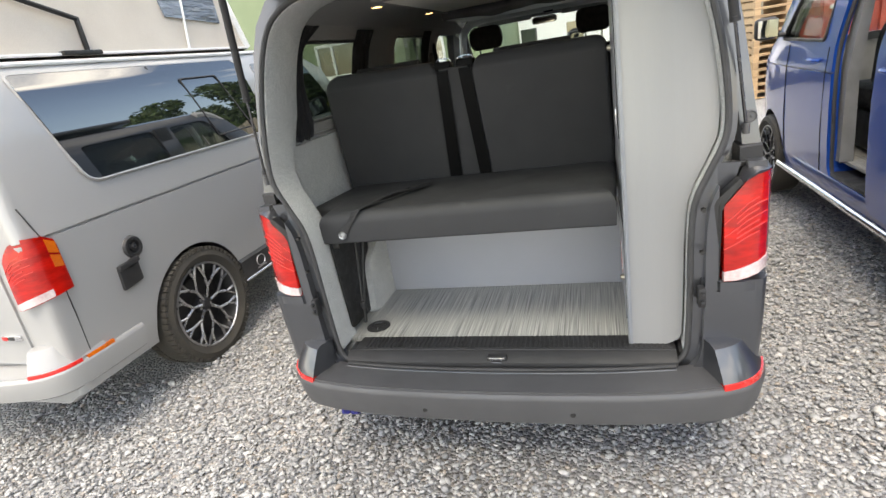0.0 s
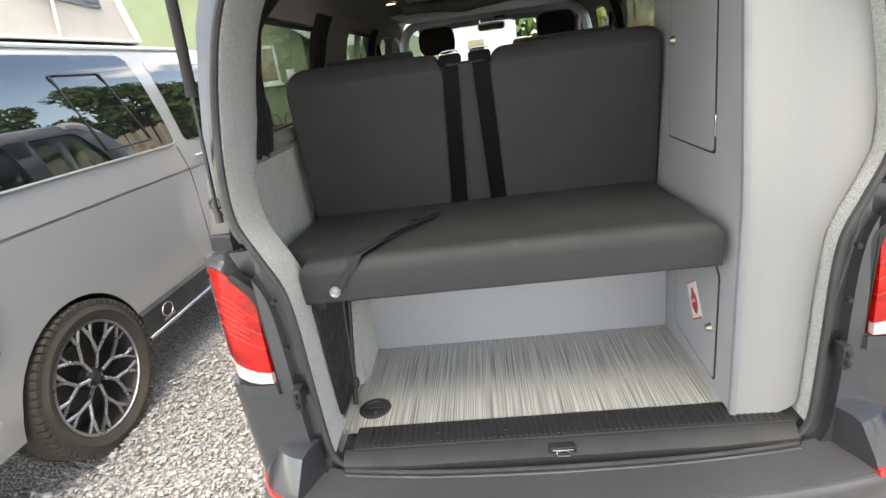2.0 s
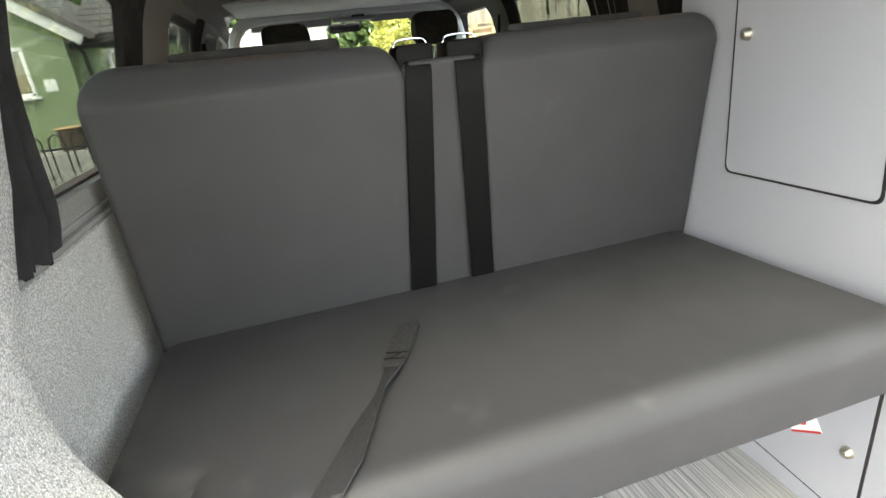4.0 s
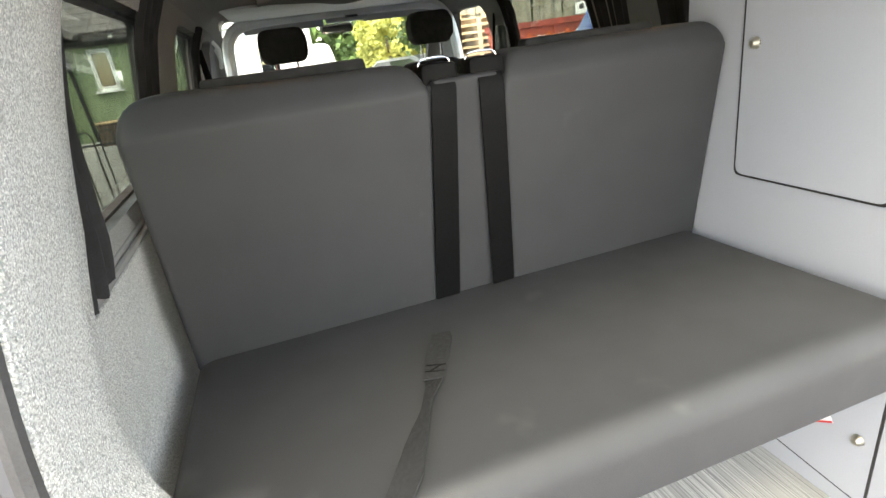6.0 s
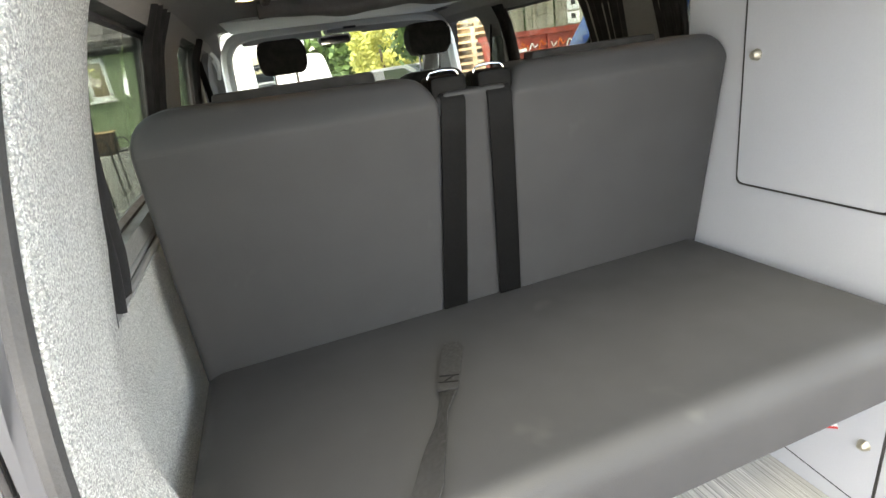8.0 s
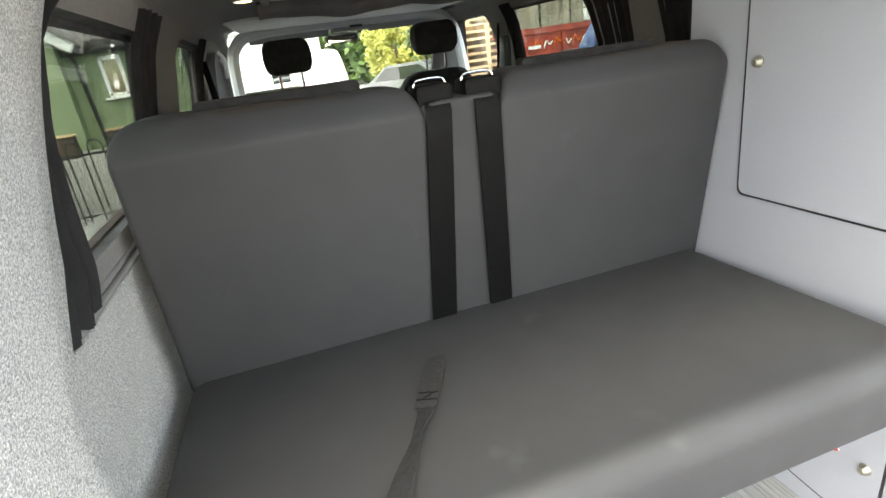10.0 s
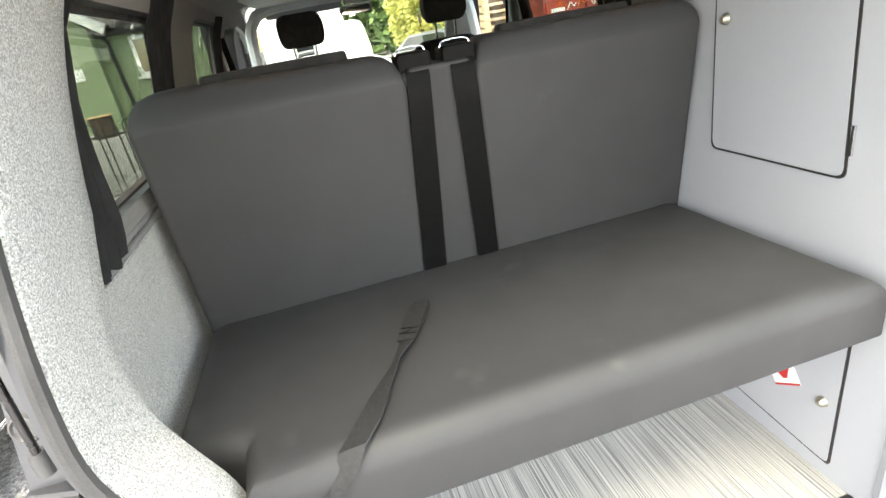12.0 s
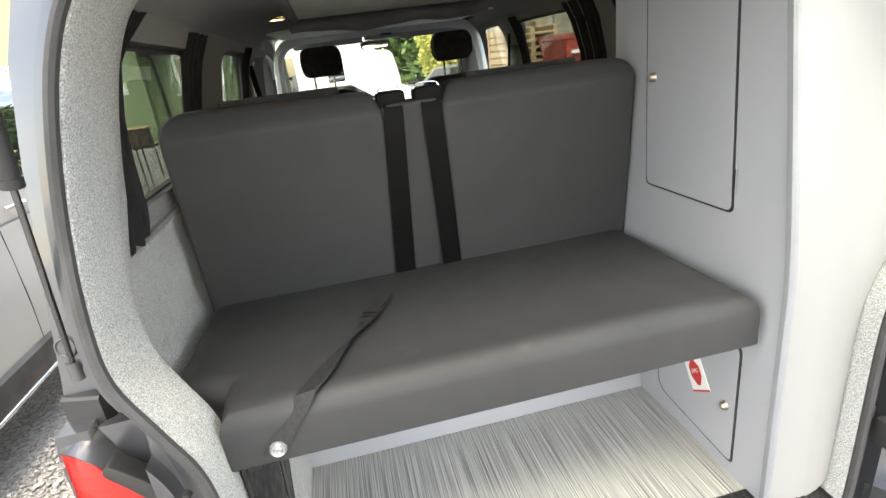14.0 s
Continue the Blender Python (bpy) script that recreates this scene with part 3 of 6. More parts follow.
def bumper(van, mat_face, mat_top, reflect_amber=False, mat_pod=None):
    c = full_curve()
    sec = [(0.12, 0.540), (0.03, 0.546), (0.008, 0.541), (0.0, 0.530), (-0.001, 0.518), (0.010, 0.455), (0.022, 0.408), (0.045, 0.392), (0.13, 0.388)]
    b = part("bumper", swept_band(c, sec), mat_face, van, "painted wrap-round rear bumper")
    step = [(0.165, 0.546), (0.045, 0.5505), (0.016, 0.549), (0.016, 0.540), (0.165, 0.535)]
    part("bumper_step", swept_band(full_curve()[20:-20], step), mat_top, b, "moulded step on top of the bumper")
    for s in (1, -1):
        cc = [Vector((v.x * s, v.y, 0)) for v in plan_curve(14, 31)]
        if s < 0:
            cc = cc[::-1]
        pod = [(0.16, 0.660), (0.10, 0.668), (0.070, 0.660), (0.022, 0.580), (0.012, 0.556), (0.03, 0.535), (0.16, 0.53)]
        part("bumper_corner", swept_band(cc, pod), mat_pod or mat_face, b)
        rc = [Vector((v.x * s, v.y, 0)) for v in plan_curve(14, 27)]
        if s < 0:
            rc = rc[::-1]
        part("reflector", swept_band(rc, [(0.006, 0.556), (0.004, 0.540), (0.005, 0.522), (0.03, 0.522), (0.03, 0.556)]), REFLECTOR_RED, b, "red strip reflector")
        if reflect_amber:
            ac = [Vector((v.x * s, v.y, 0)) for v in plan_curve(27, 32)]
            if s < 0:
                ac = ac[::-1]
            part("side_reflector", swept_band(ac, [(0.006, 0.556), (0.004, 0.540), (0.005, 0.522), (0.03, 0.522), (0.03, 0.556)]), AMBER_LENS, b, "amber strip reflector")
    for x, y, z in ((-0.85, -0.092, 0.487), (-0.28, -0.181, 0.457), (0.285, -0.181, 0.457), (0.85, -0.092, 0.487)):
        m = Matrix.Translation((x, y, z)) @ pose(0, 0, 0, 90, 0, 0 if abs(x) < 0.5 else math.copysign(34, x))
        part("parking_sensor", moved(lathe([(0.0, 0.004), (0.008, 0.004), (0.0105, 0.0), (0.0105, -0.02), (0.0, -0.02)], 14), m), IRON, b, "round black parking sensor")
    return b


def wheel(van, x, y, z, sign, size=1.0):
    """An alloy wheel with split spokes; the axle lies along x."""
    m = Matrix.Translation((x, y, z)) @ pose(0, 0, 0, 0, 90 * sign, 0) @ Matrix.Diagonal((size, size, 1.0, 1.0))
    w = part("wheel", moved(lathe([(0.270, 0.090), (0.318, 0.118), (0.352, 0.106), (0.368, 0.075), (0.370, 0.0), (0.368, -0.075), (0.352, -0.106), (0.31, -0.118), (0.27, -0.09)], 56), m), TYRE, van, "road tyre with shallow tread")
    if size > 1.0 and sign > 0:
        block = bpy.data.meshes.new("tread_block")
        tb_ = box(0.350, 0.3735, -0.0125, 0.0125, -0.026, 0.026)
        tb_.to_mesh(block)
        tb_.free()
        block.materials.append(TYRE)
        for k in range(128):
            o = new("tread_block", block)
            o.parent = w
            o.matrix_local = m @ Matrix.Rotation(math.pi * (k // 2) / 32 + 0.03 * (k % 2), 4, "Z") @ Matrix.Translation((0, 0, -0.085 if k % 2 else 0.085))
    part("rim_barrel", moved(lathe([(0.275, 0.088), (0.262, 0.094), (0.252, 0.07), (0.235, 0.0), (0.24, -0.08), (0.272, -0.08)], 48), m), PLASTIC, w)
    part("rim_lip", moved(lathe([(0.276, 0.084), (0.274, 0.096), (0.264, 0.099), (0.260, 0.092)], 56), m), SILVER, w, "satin rim edge")
    part("hub_cap", moved(lathe([(0.0, 0.075), (0.026, 0.073), (0.034, 0.062), (0.055, 0.05), (0.06, 0.02), (0.0, 0.02)], 24), m), PLASTIC, w)
    part("brake_disc", moved(lathe([(0.06, -0.02), (0.165, -0.018), (0.165, -0.04), (0.06, -0.04)], 32), m), IRON, w)
    part("inner_disc", moved(lathe([(0.0, -0.05), (0.24, -0.05), (0.24, -0.07), (0.0, -0.07)], 24), m), PLASTIC, w)
    for k in range(7):
        a = 2 * math.pi * k / 7
        def at(r, da):
            return (r * math.cos(a + da), r * math.sin(a + da))
        arms = []
        for pts in (((0.045, 0), (0.125, 0)), ((0.12, 0), (0.20, 0.24), (0.262, 0.20)), ((0.12, 0), (0.20, -0.24), (0.262, -0.20)),
                    ((0.185, 0.2), (0.262, 0.40)), ((0.185, -0.2), (0.262, -0.40))):
            arms.append(tube([(*at(r, d), 0.072 + 0.06 * (r - 0.1)) for r, d in pts], 0.0095, 6))
        part("spoke", moved(joined(*arms), m), SPOKE, w, "diamond-cut split spoke")
    for k in range(5):
        a = 2 * math.pi * k / 5
        part("wheel_bolt", moved(lathe([(0.0, 0.058), (0.009, 0.058), (0.010, 0.04), (0.0, 0.04)], 8), m @ Matrix.Translation((0.045 * math.cos(a), 0.045 * math.sin(a), 0))), SILVER, w)
    return w


SPOKE = material("machined_spoke", (0.42, 0.42, 0.43), (0.30, 0.30, 0.31), rough=0.28, metal=0.9, scale=15, fine=200)


def arch_cutter(y, z=0.375, r=0.42):
    return moved(lathe([(0.0, 1.2), (r, 1.2), (r, 0.66), (0.0, 0.66)], 40), Matrix.Translation((0, y, z)) @ pose(0, 0, 0, 0, 90, 0))


def arch_cutter_left(y, z=0.375, r=0.42):
    return moved(lathe([(0.0, 1.2), (r, 1.2), (r, 0.66), (0.0, 0.66)], 40), Matrix.Translation((0, y, z)) @ pose(0, 0, 0, 0, -90, 0))


def arches(r=0.42, axles=(0.95, 3.95)):
    return [(f(y, r=r), 1) for y in axles for f in (arch_cutter, arch_cutter_left)]


def front_seat(at, label):
    """A single cab seat that faces forward."""
    s = thing("front_seat", at, label, "seat", "front seats")
    part("seat_base", box(-0.24, 0.24, -0.05, 0.45, 0.0, 0.28, 0.03), PLASTIC, s)
    part("seat_cushion", box(-0.26, 0.26, -0.08, 0.48, 0.28, 0.46, 0.06, 3), SEAT_CLOTH, s, "black cloth cushion")
    back = rounded([(-0.25, 0.42), (0.25, 0.42), (0.27, 0.80), (0.19, 1.01), (-0.19, 1.01), (-0.27, 0.80)], 0.08, 4)
    b = prism(back, "y", -0.06, 0.08, 0.04, 3)
    for v in b.verts:
        v.co.y -= 0.22 * (v.co.z - 0.42)
    part("backrest", b, SEAT_CLOTH, s, "black cloth backrest")
    h = prism(rounded([(-0.115, 1.10), (0.115, 1.10), (0.13, 1.18), (0.118, 1.275), (-0.118, 1.275), (-0.13, 1.18)], 0.04, 4), "y", -0.21, -0.10, 0.025, 3)
    hr = part("headrest", h, SEAT_CLOTH, s, "black cloth headrest")
    for x in (-0.06, 0.06):
        part("headrest_post", tube([(x, -0.13, 0.96), (x, -0.155, 1.13)], 0.007, 8), CHROME, hr)
    return s


# ---- the grey camper van with the open tailgate ----
van = thing("camper_van", (0, 0, 0), "dark grey camper van with its tailgate raised, parked on gravel", "van", "parked vans")
W_REAR, W_MID, W_DOOR = window_poly(0.40, 1.26, 1.535, 1.90, 0.06, 0.05), window_poly(1.70, 2.52, 1.46, 1.92, 0.07), window_poly(2.72, 3.55, 1.44, 1.92, 0.06, 0.02, -0.28)
W_REAR_R = window_poly(0.86, 1.26, 1.46, 1.90, 0.05)
open_cut = loft([offset_loop(0.0, -0.3), offset_loop(0.0, 0.3)])
jamb_cut = loft([offset_loop(0.048, -0.3), offset_loop(0.048, 0.036)])
screen = prism(rounded([(-0.74, 1.36), (0.74, 1.36), (0.70, 2.03), (-0.70, 2.03)], 0.07, 4), "y", 3.0, 4.4)
hatch = prism(rounded([(-0.46, 0.62), (0.46, 0.62), (0.46, 2.35), (-0.46, 2.35)], 0.08, 4), "z", 1.95, 2.3)
cuts = [(cavity(), 1), (jamb_cut, 2), (open_cut, 0), (screen, 3), (hatch, 1)]
for s in (1, -1):
    # the channel beside the opening that takes the gas strut
    side = [q for q in offset_loop(0.033, 0.0)[:n_half] if 1.262 < q.z < 2.05]
    pocket = prism([(s * q.x, q.z) for q in side] + [(s * 1.10, side[-1].z), (s * 1.10, 1.262)], "y", -0.3, 0.112)
    for v in pocket.verts:
        v.co.y += 0.13 * (v.co.z - 1.262)
    cuts.append((pocket, 0))
    # the corner recess that takes the tail light
    cuts.append((box(min(s * 0.795, s * 1.2), max(s * 0.795, s * 1.2), -0.3, 0.060, 0.886, 1.30), 0))
for poly in (W_REAR, W_MID, W_DOOR):
    cuts.append((prism(poly, "x", -1.1, -0.70), 3))
for poly in (W_REAR_R, W_MID, W_DOOR):
    cuts.append((prism(poly, "x", 0.70, 1.1), 3))
cuts += [(f(y), 3) for y in (0.86, 3.86) for f in (arch_cutter, arch_cutter_left)]
carved("body", outer_shell(), [GREY_PAINT, HEADLINER, GREY_PAINT, PLASTIC], cuts, van, "dark grey painted shell lined with grey cloth")

bumper(van, BUMPER_PLASTIC, BUMPER_PLASTIC, False, GREY_PAINT).location.x = 0.01
for s in (1, -1):
    tail_light(van, s).location = (0.010 if s > 0 else -0.006, 0.014, 0)
    lamp_shoulder(van, s, 0.012 if s > 0 else 0.006)
    # black trim between the lamp and the opening
    tr = rounded([(s * 0.774, 0.868), (s * 0.800, 0.868), (s * 0.803, 1.142), (s * 0.864, 1.216), (s * 0.852, 1.234), (s * 0.780, 1.160)], 0.010, 3)
    part("lamp_surround", prism(tr, "y", 0.002, 0.045, 0.004), IRON, van, "black plastic lamp surround")
    part("lamp_ledge", corner_band(s, 0.848, 0.884, 0.0, 0, 10), GREY_PAINT, van)
    for x, z in ((0.748, 1.14), (0.745, 0.993)):
        part("trim_plug", moved(lathe([(0.0, 0.004), (0.007, 0.004), (0.008, -0.01), (0.0, -0.01)], 12), Matrix.Translation((s * x, -0.006, z)) @ pose(0, 0, 0, 90, 0, 0)), IRON, van)
    hook = joined(box(s * 0.742 - 0.012, s * 0.742 + 0.012, -0.03, 0.012, 0.80, 0.87, 0.005), box(s * 0.742 - 0.006, s * 0.742 + 0.006, -0.045, 0.0, 0.815, 0.83, 0.003), box(s * 0.742 - 0.006, s * 0.742 + 0.006, -0.045, 0.0, 0.845, 0.86, 0.003))
    part("gate_buffer", hook, PLASTIC, van, "black gate buffer bracket")
    # strut foot and upper corner trim
    foot, head = Vector((s * 0.884, 0.090, 1.372)), Vector((s * 0.766, -0.040, 2.10))
    mid_s = foot.lerp(head, 0.455)
    strut = part("gas_strut", tube([mid_s, head], 0.0135, 14), PLASTIC, van, "black gas strut of the tailgate")
    part("strut_rod", tube([foot, mid_s], 0.0050, 10), STRUT_STEEL, strut, "dark polished steel strut rod")
    part("strut_collar", tube([foot.lerp(head, 0.44), foot.lerp(head, 0.46)], 0.0152, 14), PLASTIC, strut)
    part("strut_foot", joined(tube([foot - Vector((0, 0, 0.018)), foot + Vector((0, 0, 0.016))], 0.0105, 12), tube([foot, foot + Vector((0, 0.05, 0))], 0.007, 10)), BUMPER_PLASTIC, strut, "dark ball joint")
    part("strut_plate", moved(lathe([(0.0, 0.004), (0.003, 0.003), (0.005, 0.001), (0.014, 0.001), (0.016, 0.004), (0.019, 0.003), (0.020, 0.0), (0.020, -0.012), (0.0, -0.012)], 24), Matrix.Translation((s * 0.905, 0.127, 1.400)) @ pose(0, 0, 0, 84, 0, 12 * s)), BUMPER_PLASTIC, van, "round grey plug")
    block = [[(s * x, y, z) for x, y in ((0.868, 0.088), (0.905, 0.098), (0.938, 0.108), (0.938, 0.19), (0.868, 0.19))] for z in (1.250, 1.309, 1.314)]
    block[2] = [(x * 0.998, y + 0.004 * (y < 0.15), z) for x, y, z in block[2]]
    part("channel_trim", loft(block), PLASTIC, van, "dark grey trim at the foot of the strut channel")

part("door_seal", tube(offset_loop(0.003, 0.018), 0.0105, 8, True), RUBBER, van, "dark rubber seal round the opening")

# carpeted frame inside the opening, from foot to foot over the top
n_open = len(OPENING)
first = next(i for i, q in enumerate(OPENING) if q.z > 0.60 and q.x > 0)
def frame_line(d, y):
    lp, la = offset_loop(d * 0.35, 0.02), offset_loop(d, 0.02)
    for q, w in zip(lp, la):
        k = min(1.0, max(0.0, (q.z - 1.3) / 0.3))
        q.x += (w.x - q.x) * k
        q.z += (w.z - q.z) * k
        q.y += (y - 0.03) * (0.62 + 0.38 * k)
    return lp[first:n_open - first + 1]
def wall_line():
    res = []
    for q in frame_line(0.0, 0.31):
        res.append(Vector((max(-0.885, min(0.885, q.x * 1.16)), q.y, min(2.03, q.z + (0.02 if q.z > 1.8 else 0)))))
    return res
part("carpet_frame", loft([frame_line(0.004, 0.03), frame_line(-0.010, 0.033), frame_line(-0.014, 0.05), frame_line(-0.011, 0.12), frame_line(-0.006, 0.22), frame_line(-0.002, 0.285), frame_line(0.006, 0.296), frame_line(0.02, 0.300), wall_line()], closed=False),
     CARPET, van, "pale grey fleck carpet on the pillars")
# side lining below the windows, and the wheel arch boxes
def lining(s, y0, y1):
    prof = [(0.878, 0.60), (0.880, 1.0), (0.876, 1.30), (0.866, 1.43), (0.856, 1.462), (0.866, 1.470), (0.89, 1.470), (0.90, 0.60)]
    return loft([[(s * x, y, z) for x, z in prof] for y in (y0, y1)])
part("side_lining", lining(-1, 0.215, 2.6), CARPET, van, "pale fleck carpet side lining")
part("side_lining", lining(1, 0.85, 2.6), CARPET, van, "pale fleck carpet side lining")
part("window_ledge", joined(tube([(-0.859, 0.33, 1.474), (-0.859, 2.5, 1.474)], 0.007, 8), tube([(-0.863, 0.33, 1.490), (-0.863, 2.5, 1.490)], 0.006, 8), tube([(-0.866, 0.33, 1.503), (-0.866, 2.5, 1.503)], 0.004, 8)), CAB_GREY, van, "ribbed grey ledge under the window")
part("wheel_box", prism(rounded([(0.36, 0.59), (1.30, 0.59), (1.28, 0.88), (1.1, 0.97), (0.6, 0.97), (0.40, 0.86)], 0.05, 4), "x", -0.89, -0.66, 0.03), CARPET, van, "carpeted wheel arch box")

# floor, sill plate and latch
part("van_floor", box(-0.865, 0.865, 0.140, 2.9, 0.575, 0.60, 0.0), VINYL, van, "streaked grey and cream vinyl floor")
ribs = [box(-0.640, 0.668, 0.036, 0.140, 0.575, 0.5985, 0.004)]
part("sill_plate", joined(*ribs), PLASTIC, van, "ribbed black sill plate")
rib = bpy.data.meshes.new("rib")
rbm = box(0.0, 0.009, 0.044, 0.134, 0.5975, 0.6022, 0.0012, 1)
rbm.to_mesh(rib)
rbm.free()
rib.materials.append(PLASTIC)
for i in range(66):
    o = new("rib", rib)
    o.parent = van
    o.location.x = -0.595 + i * 0.019
part("sill_face", loft([[(x, y, z) for y, z in ((0.040, 0.594), (0.026, 0.592), (-0.002 - 0.012 * (abs(x) < 0.5), 0.566), (-0.006 - 0.012 * (abs(x) < 0.5), 0.54), (0.06, 0.53))] for x in (-0.665, -0.45, -0.3, 0.3, 0.45, 0.668)]), PLASTIC, van, "black moulded sill trim")
lt = part("latch_recess", prism(rounded([(-0.042, 0.556), (0.046, 0.556), (0.042, 0.588), (-0.038, 0.588)], 0.008, 3), "y", -0.006, 0.04, 0.003), PLASTIC, van, "black latch recess")
part("latch_striker", joined(tube([(-0.015, -0.004, 0.575), (-0.015, -0.020, 0.572), (0.02, -0.020, 0.572), (0.02, -0.004, 0.575)], 0.0035, 6), box(-0.03, 0.035, -0.012, -0.004, 0.578, 0.586, 0.002)), CHROME, lt, "steel latch striker")
for x, y in ((-0.55, 0.100), (-0.372, 0.087), (-0.16, 0.080), (0.165, 0.082), (0.376, 0.086), (0.55, 0.096)):
    part("sill_screw", moved(lathe([(0.0, 0.0015), (0.007, 0.003), (0.009, 0.0), (0.009, -0.004), (0.0, -0.004)], 12), Matrix.Translation((x, y, 0.6012))), IRON, van, "black screw")
lip = [(-0.66, -0.002), (-0.4, -0.030), (0.0, -0.042), (0.4, -0.032), (0.66, -0.006)]
lip = catmull([(x, y, 0.552) for x, y in lip], 6)
part("sill_seal", tube(lip, 0.007, 8), RUBBER, van, "dark seal along the sill")
part("sill_lip", tube([q + Vector((0, -0.014, -0.006)) for q in lip], 0.0045, 8), GREY_PAINT, van, "painted lip below the seal")
part("lower_seal", box(0.21, 0.655, -0.006, 0.014, 0.522, 0.534, 0.004), RUBBER, van)

# glass
for s, polys in ((-1, (W_REAR, W_MID)), (1, (W_REAR_R, W_MID))):
    for poly in polys:
        w = part("side_window", on_side(poly, s, -0.012, 0.005), PANE, van, "tinted side window pane", 0)
        w.visible_shadow = False
        part("window_rubber", tube([(s * (side_x(z) - 0.02), y, z) for y, z in poly], 0.012, 6, True), RUBBER, w)
    w = part("door_window", on_side(W_DOOR, s, -0.012, 0.005), CLEAR_PANE, van, "clear cab door pane", 0)
    w.visible_shadow = False
ws = part("windscreen", loft([[(-0.74, 4.08, 1.36), (0.74, 4.08, 1.36), (0.74, 4.085, 1.36), (-0.74, 4.085, 1.36)], [(-0.70, 3.45, 2.03), (0.70, 3.45, 2.03), (0.70, 3.455, 2.03), (-0.70, 3.455, 2.03)]]), CLEAR_PANE, van, "clear windscreen", 0)
ws.visible_shadow = False

# raised tailgate
GATE_GLASS = rounded([(-0.66, 0.02), (-0.70, -0.58), (0.70, -0.58), (0.66, 0.02)], 0.06, 4)
gate = carved("tailgate", prism(rounded([(-0.80, 0.10), (-0.86, -0.55), (-0.80, -1.12), (0.80, -1.12), (0.86, -0.55), (0.80, 0.10)], 0.10, 5), "z", 2.105, 2.185, 0.025, 3),
              [GREY_PAINT, PLASTIC], [(prism(GATE_GLASS, "z", 2.0, 2.3), 1)], van, "raised dark grey tailgate")
carved("gate_lining", prism(rounded([(-0.755, 0.06), (-0.80, -0.55), (-0.75, -1.05), (0.75, -1.05), (0.80, -0.55), (0.755, 0.06)], 0.1, 5), "z", 2.075, 2.104, 0.008),
       [PLASTIC, PLASTIC], [(prism(GATE_GLASS, "z", 2.0, 2.3), 1)], gate, "black inner tailgate trim")
part("gate_glass", prism(GATE_GLASS, "z", 2.150, 2.155), CLEAR_PANE, gate, "tinted heated rear window", 0)
for s in (1, -1):
    part("gate_hinge", tube([(s * 0.5, 0.16, 2.10), (s * 0.5, 0.08, 2.135), (s * 0.5, 0.0, 2.12)], 0.016, 8), GREY_PAINT, gate)
part("gate_wiring", joined(tube(catmull([(-0.58, 0.17, 2.075), (-0.60, 0.08, 2.055), (-0.63, -0.02, 2.075)], 6), 0.011, 8), tube(catmull([(-0.50, 0.17, 2.08), (-0.53, 0.07, 2.06), (-0.57, -0.03, 2.08)], 6), 0.008, 8)), RUBBER, gate, "rubber cable sleeve")

# ceiling: pop-top hatch, board and rolled canvas
part("bed_board", box(-0.453, 0.453, 0.66, 1.76, 2.004, 2.024, 0.004), BED_BOARD, van, "cream underside of the roof bed")
cv = []
for k in range(40):
    u = k / 39
    x = -0.50 + u * 0.95
    y, z = 1.92 + 0.02 * math.sin(u * 9), 1.995 + 0.008 * math.sin(u * 13) - 0.012 * math.sin(math.pi * u)
    cv.append([(x, y + 0.055 * math.cos(a) * (1 + 0.06 * math.sin(3 * a + u * 26)), z + 0.036 * math.sin(a) * (1 + 0.07 * math.sin(2 * a + u * 31))) for a in (2 * math.pi * m / 14 for m in range(14))])
part("roof_canvas", loft(cv), DARK_CANVAS, van, "folded dark roof canvas")
part("pop_top_roof", box(-0.62, 0.62, 0.45, 2.6, 2.135, 2.20, 0.03), GREY_PAINT, van)
part("hatch_frame", joined(box(-0.485, -0.455, 0.62, 2.35, 2.0, 2.03, 0.006), box(0.455, 0.485, 0.62, 2.35, 2.0, 2.03, 0.006), box(-0.485, 0.485, 0.60, 0.63, 2.0, 2.03, 0.006)), HEADLINER, van)
for x, y in ((-0.55, 0.85), (-0.54, 1.72), (0.55, 0.85), (0.53, 1.75)):
    sp = part("ceiling_spot", moved(lathe([(0.032, 0.0), (0.038, -0.004), (0.036, -0.008), (0.026, -0.008), (0.026, 0.0)], 20), Matrix.Translation((x, y, 2.016))), CHROME, van, "small round ceiling spot")
    part("spot_lens", moved(lathe([(0.0, -0.006), (0.026, -0.006), (0.026, -0.001), (0.0, -0.001)], 16), Matrix.Translation((x, y, 2.016))), LAMP_GLOW, sp, "glowing warm led")
for x in (-0.46, 0.22):
    rd = part("reading_light", prism(rounded([(x - 0.05, 0.38), (x + 0.05, 0.38), (x + 0.05, 0.43), (x - 0.05, 0.43)], 0.02, 4), "z", 2.010, 2.026, 0.004), PLASTIC, van, "oval reading light, off")
    part("reading_lens", prism(rounded([(x - 0.02, 0.392), (x + 0.035, 0.392), (x + 0.035, 0.418), (x - 0.02, 0.418)], 0.01, 4), "z", 2.006, 2.012), CLEAR_LENS, rd)
part("strip_lamp", prism(rounded([(-0.2, 0.40), (-0.04, 0.40), (-0.04, 0.43), (-0.2, 0.43)], 0.008, 3), "z", 2.008, 2.026, 0.003), EDGING, van, "grey strip lamp, off")

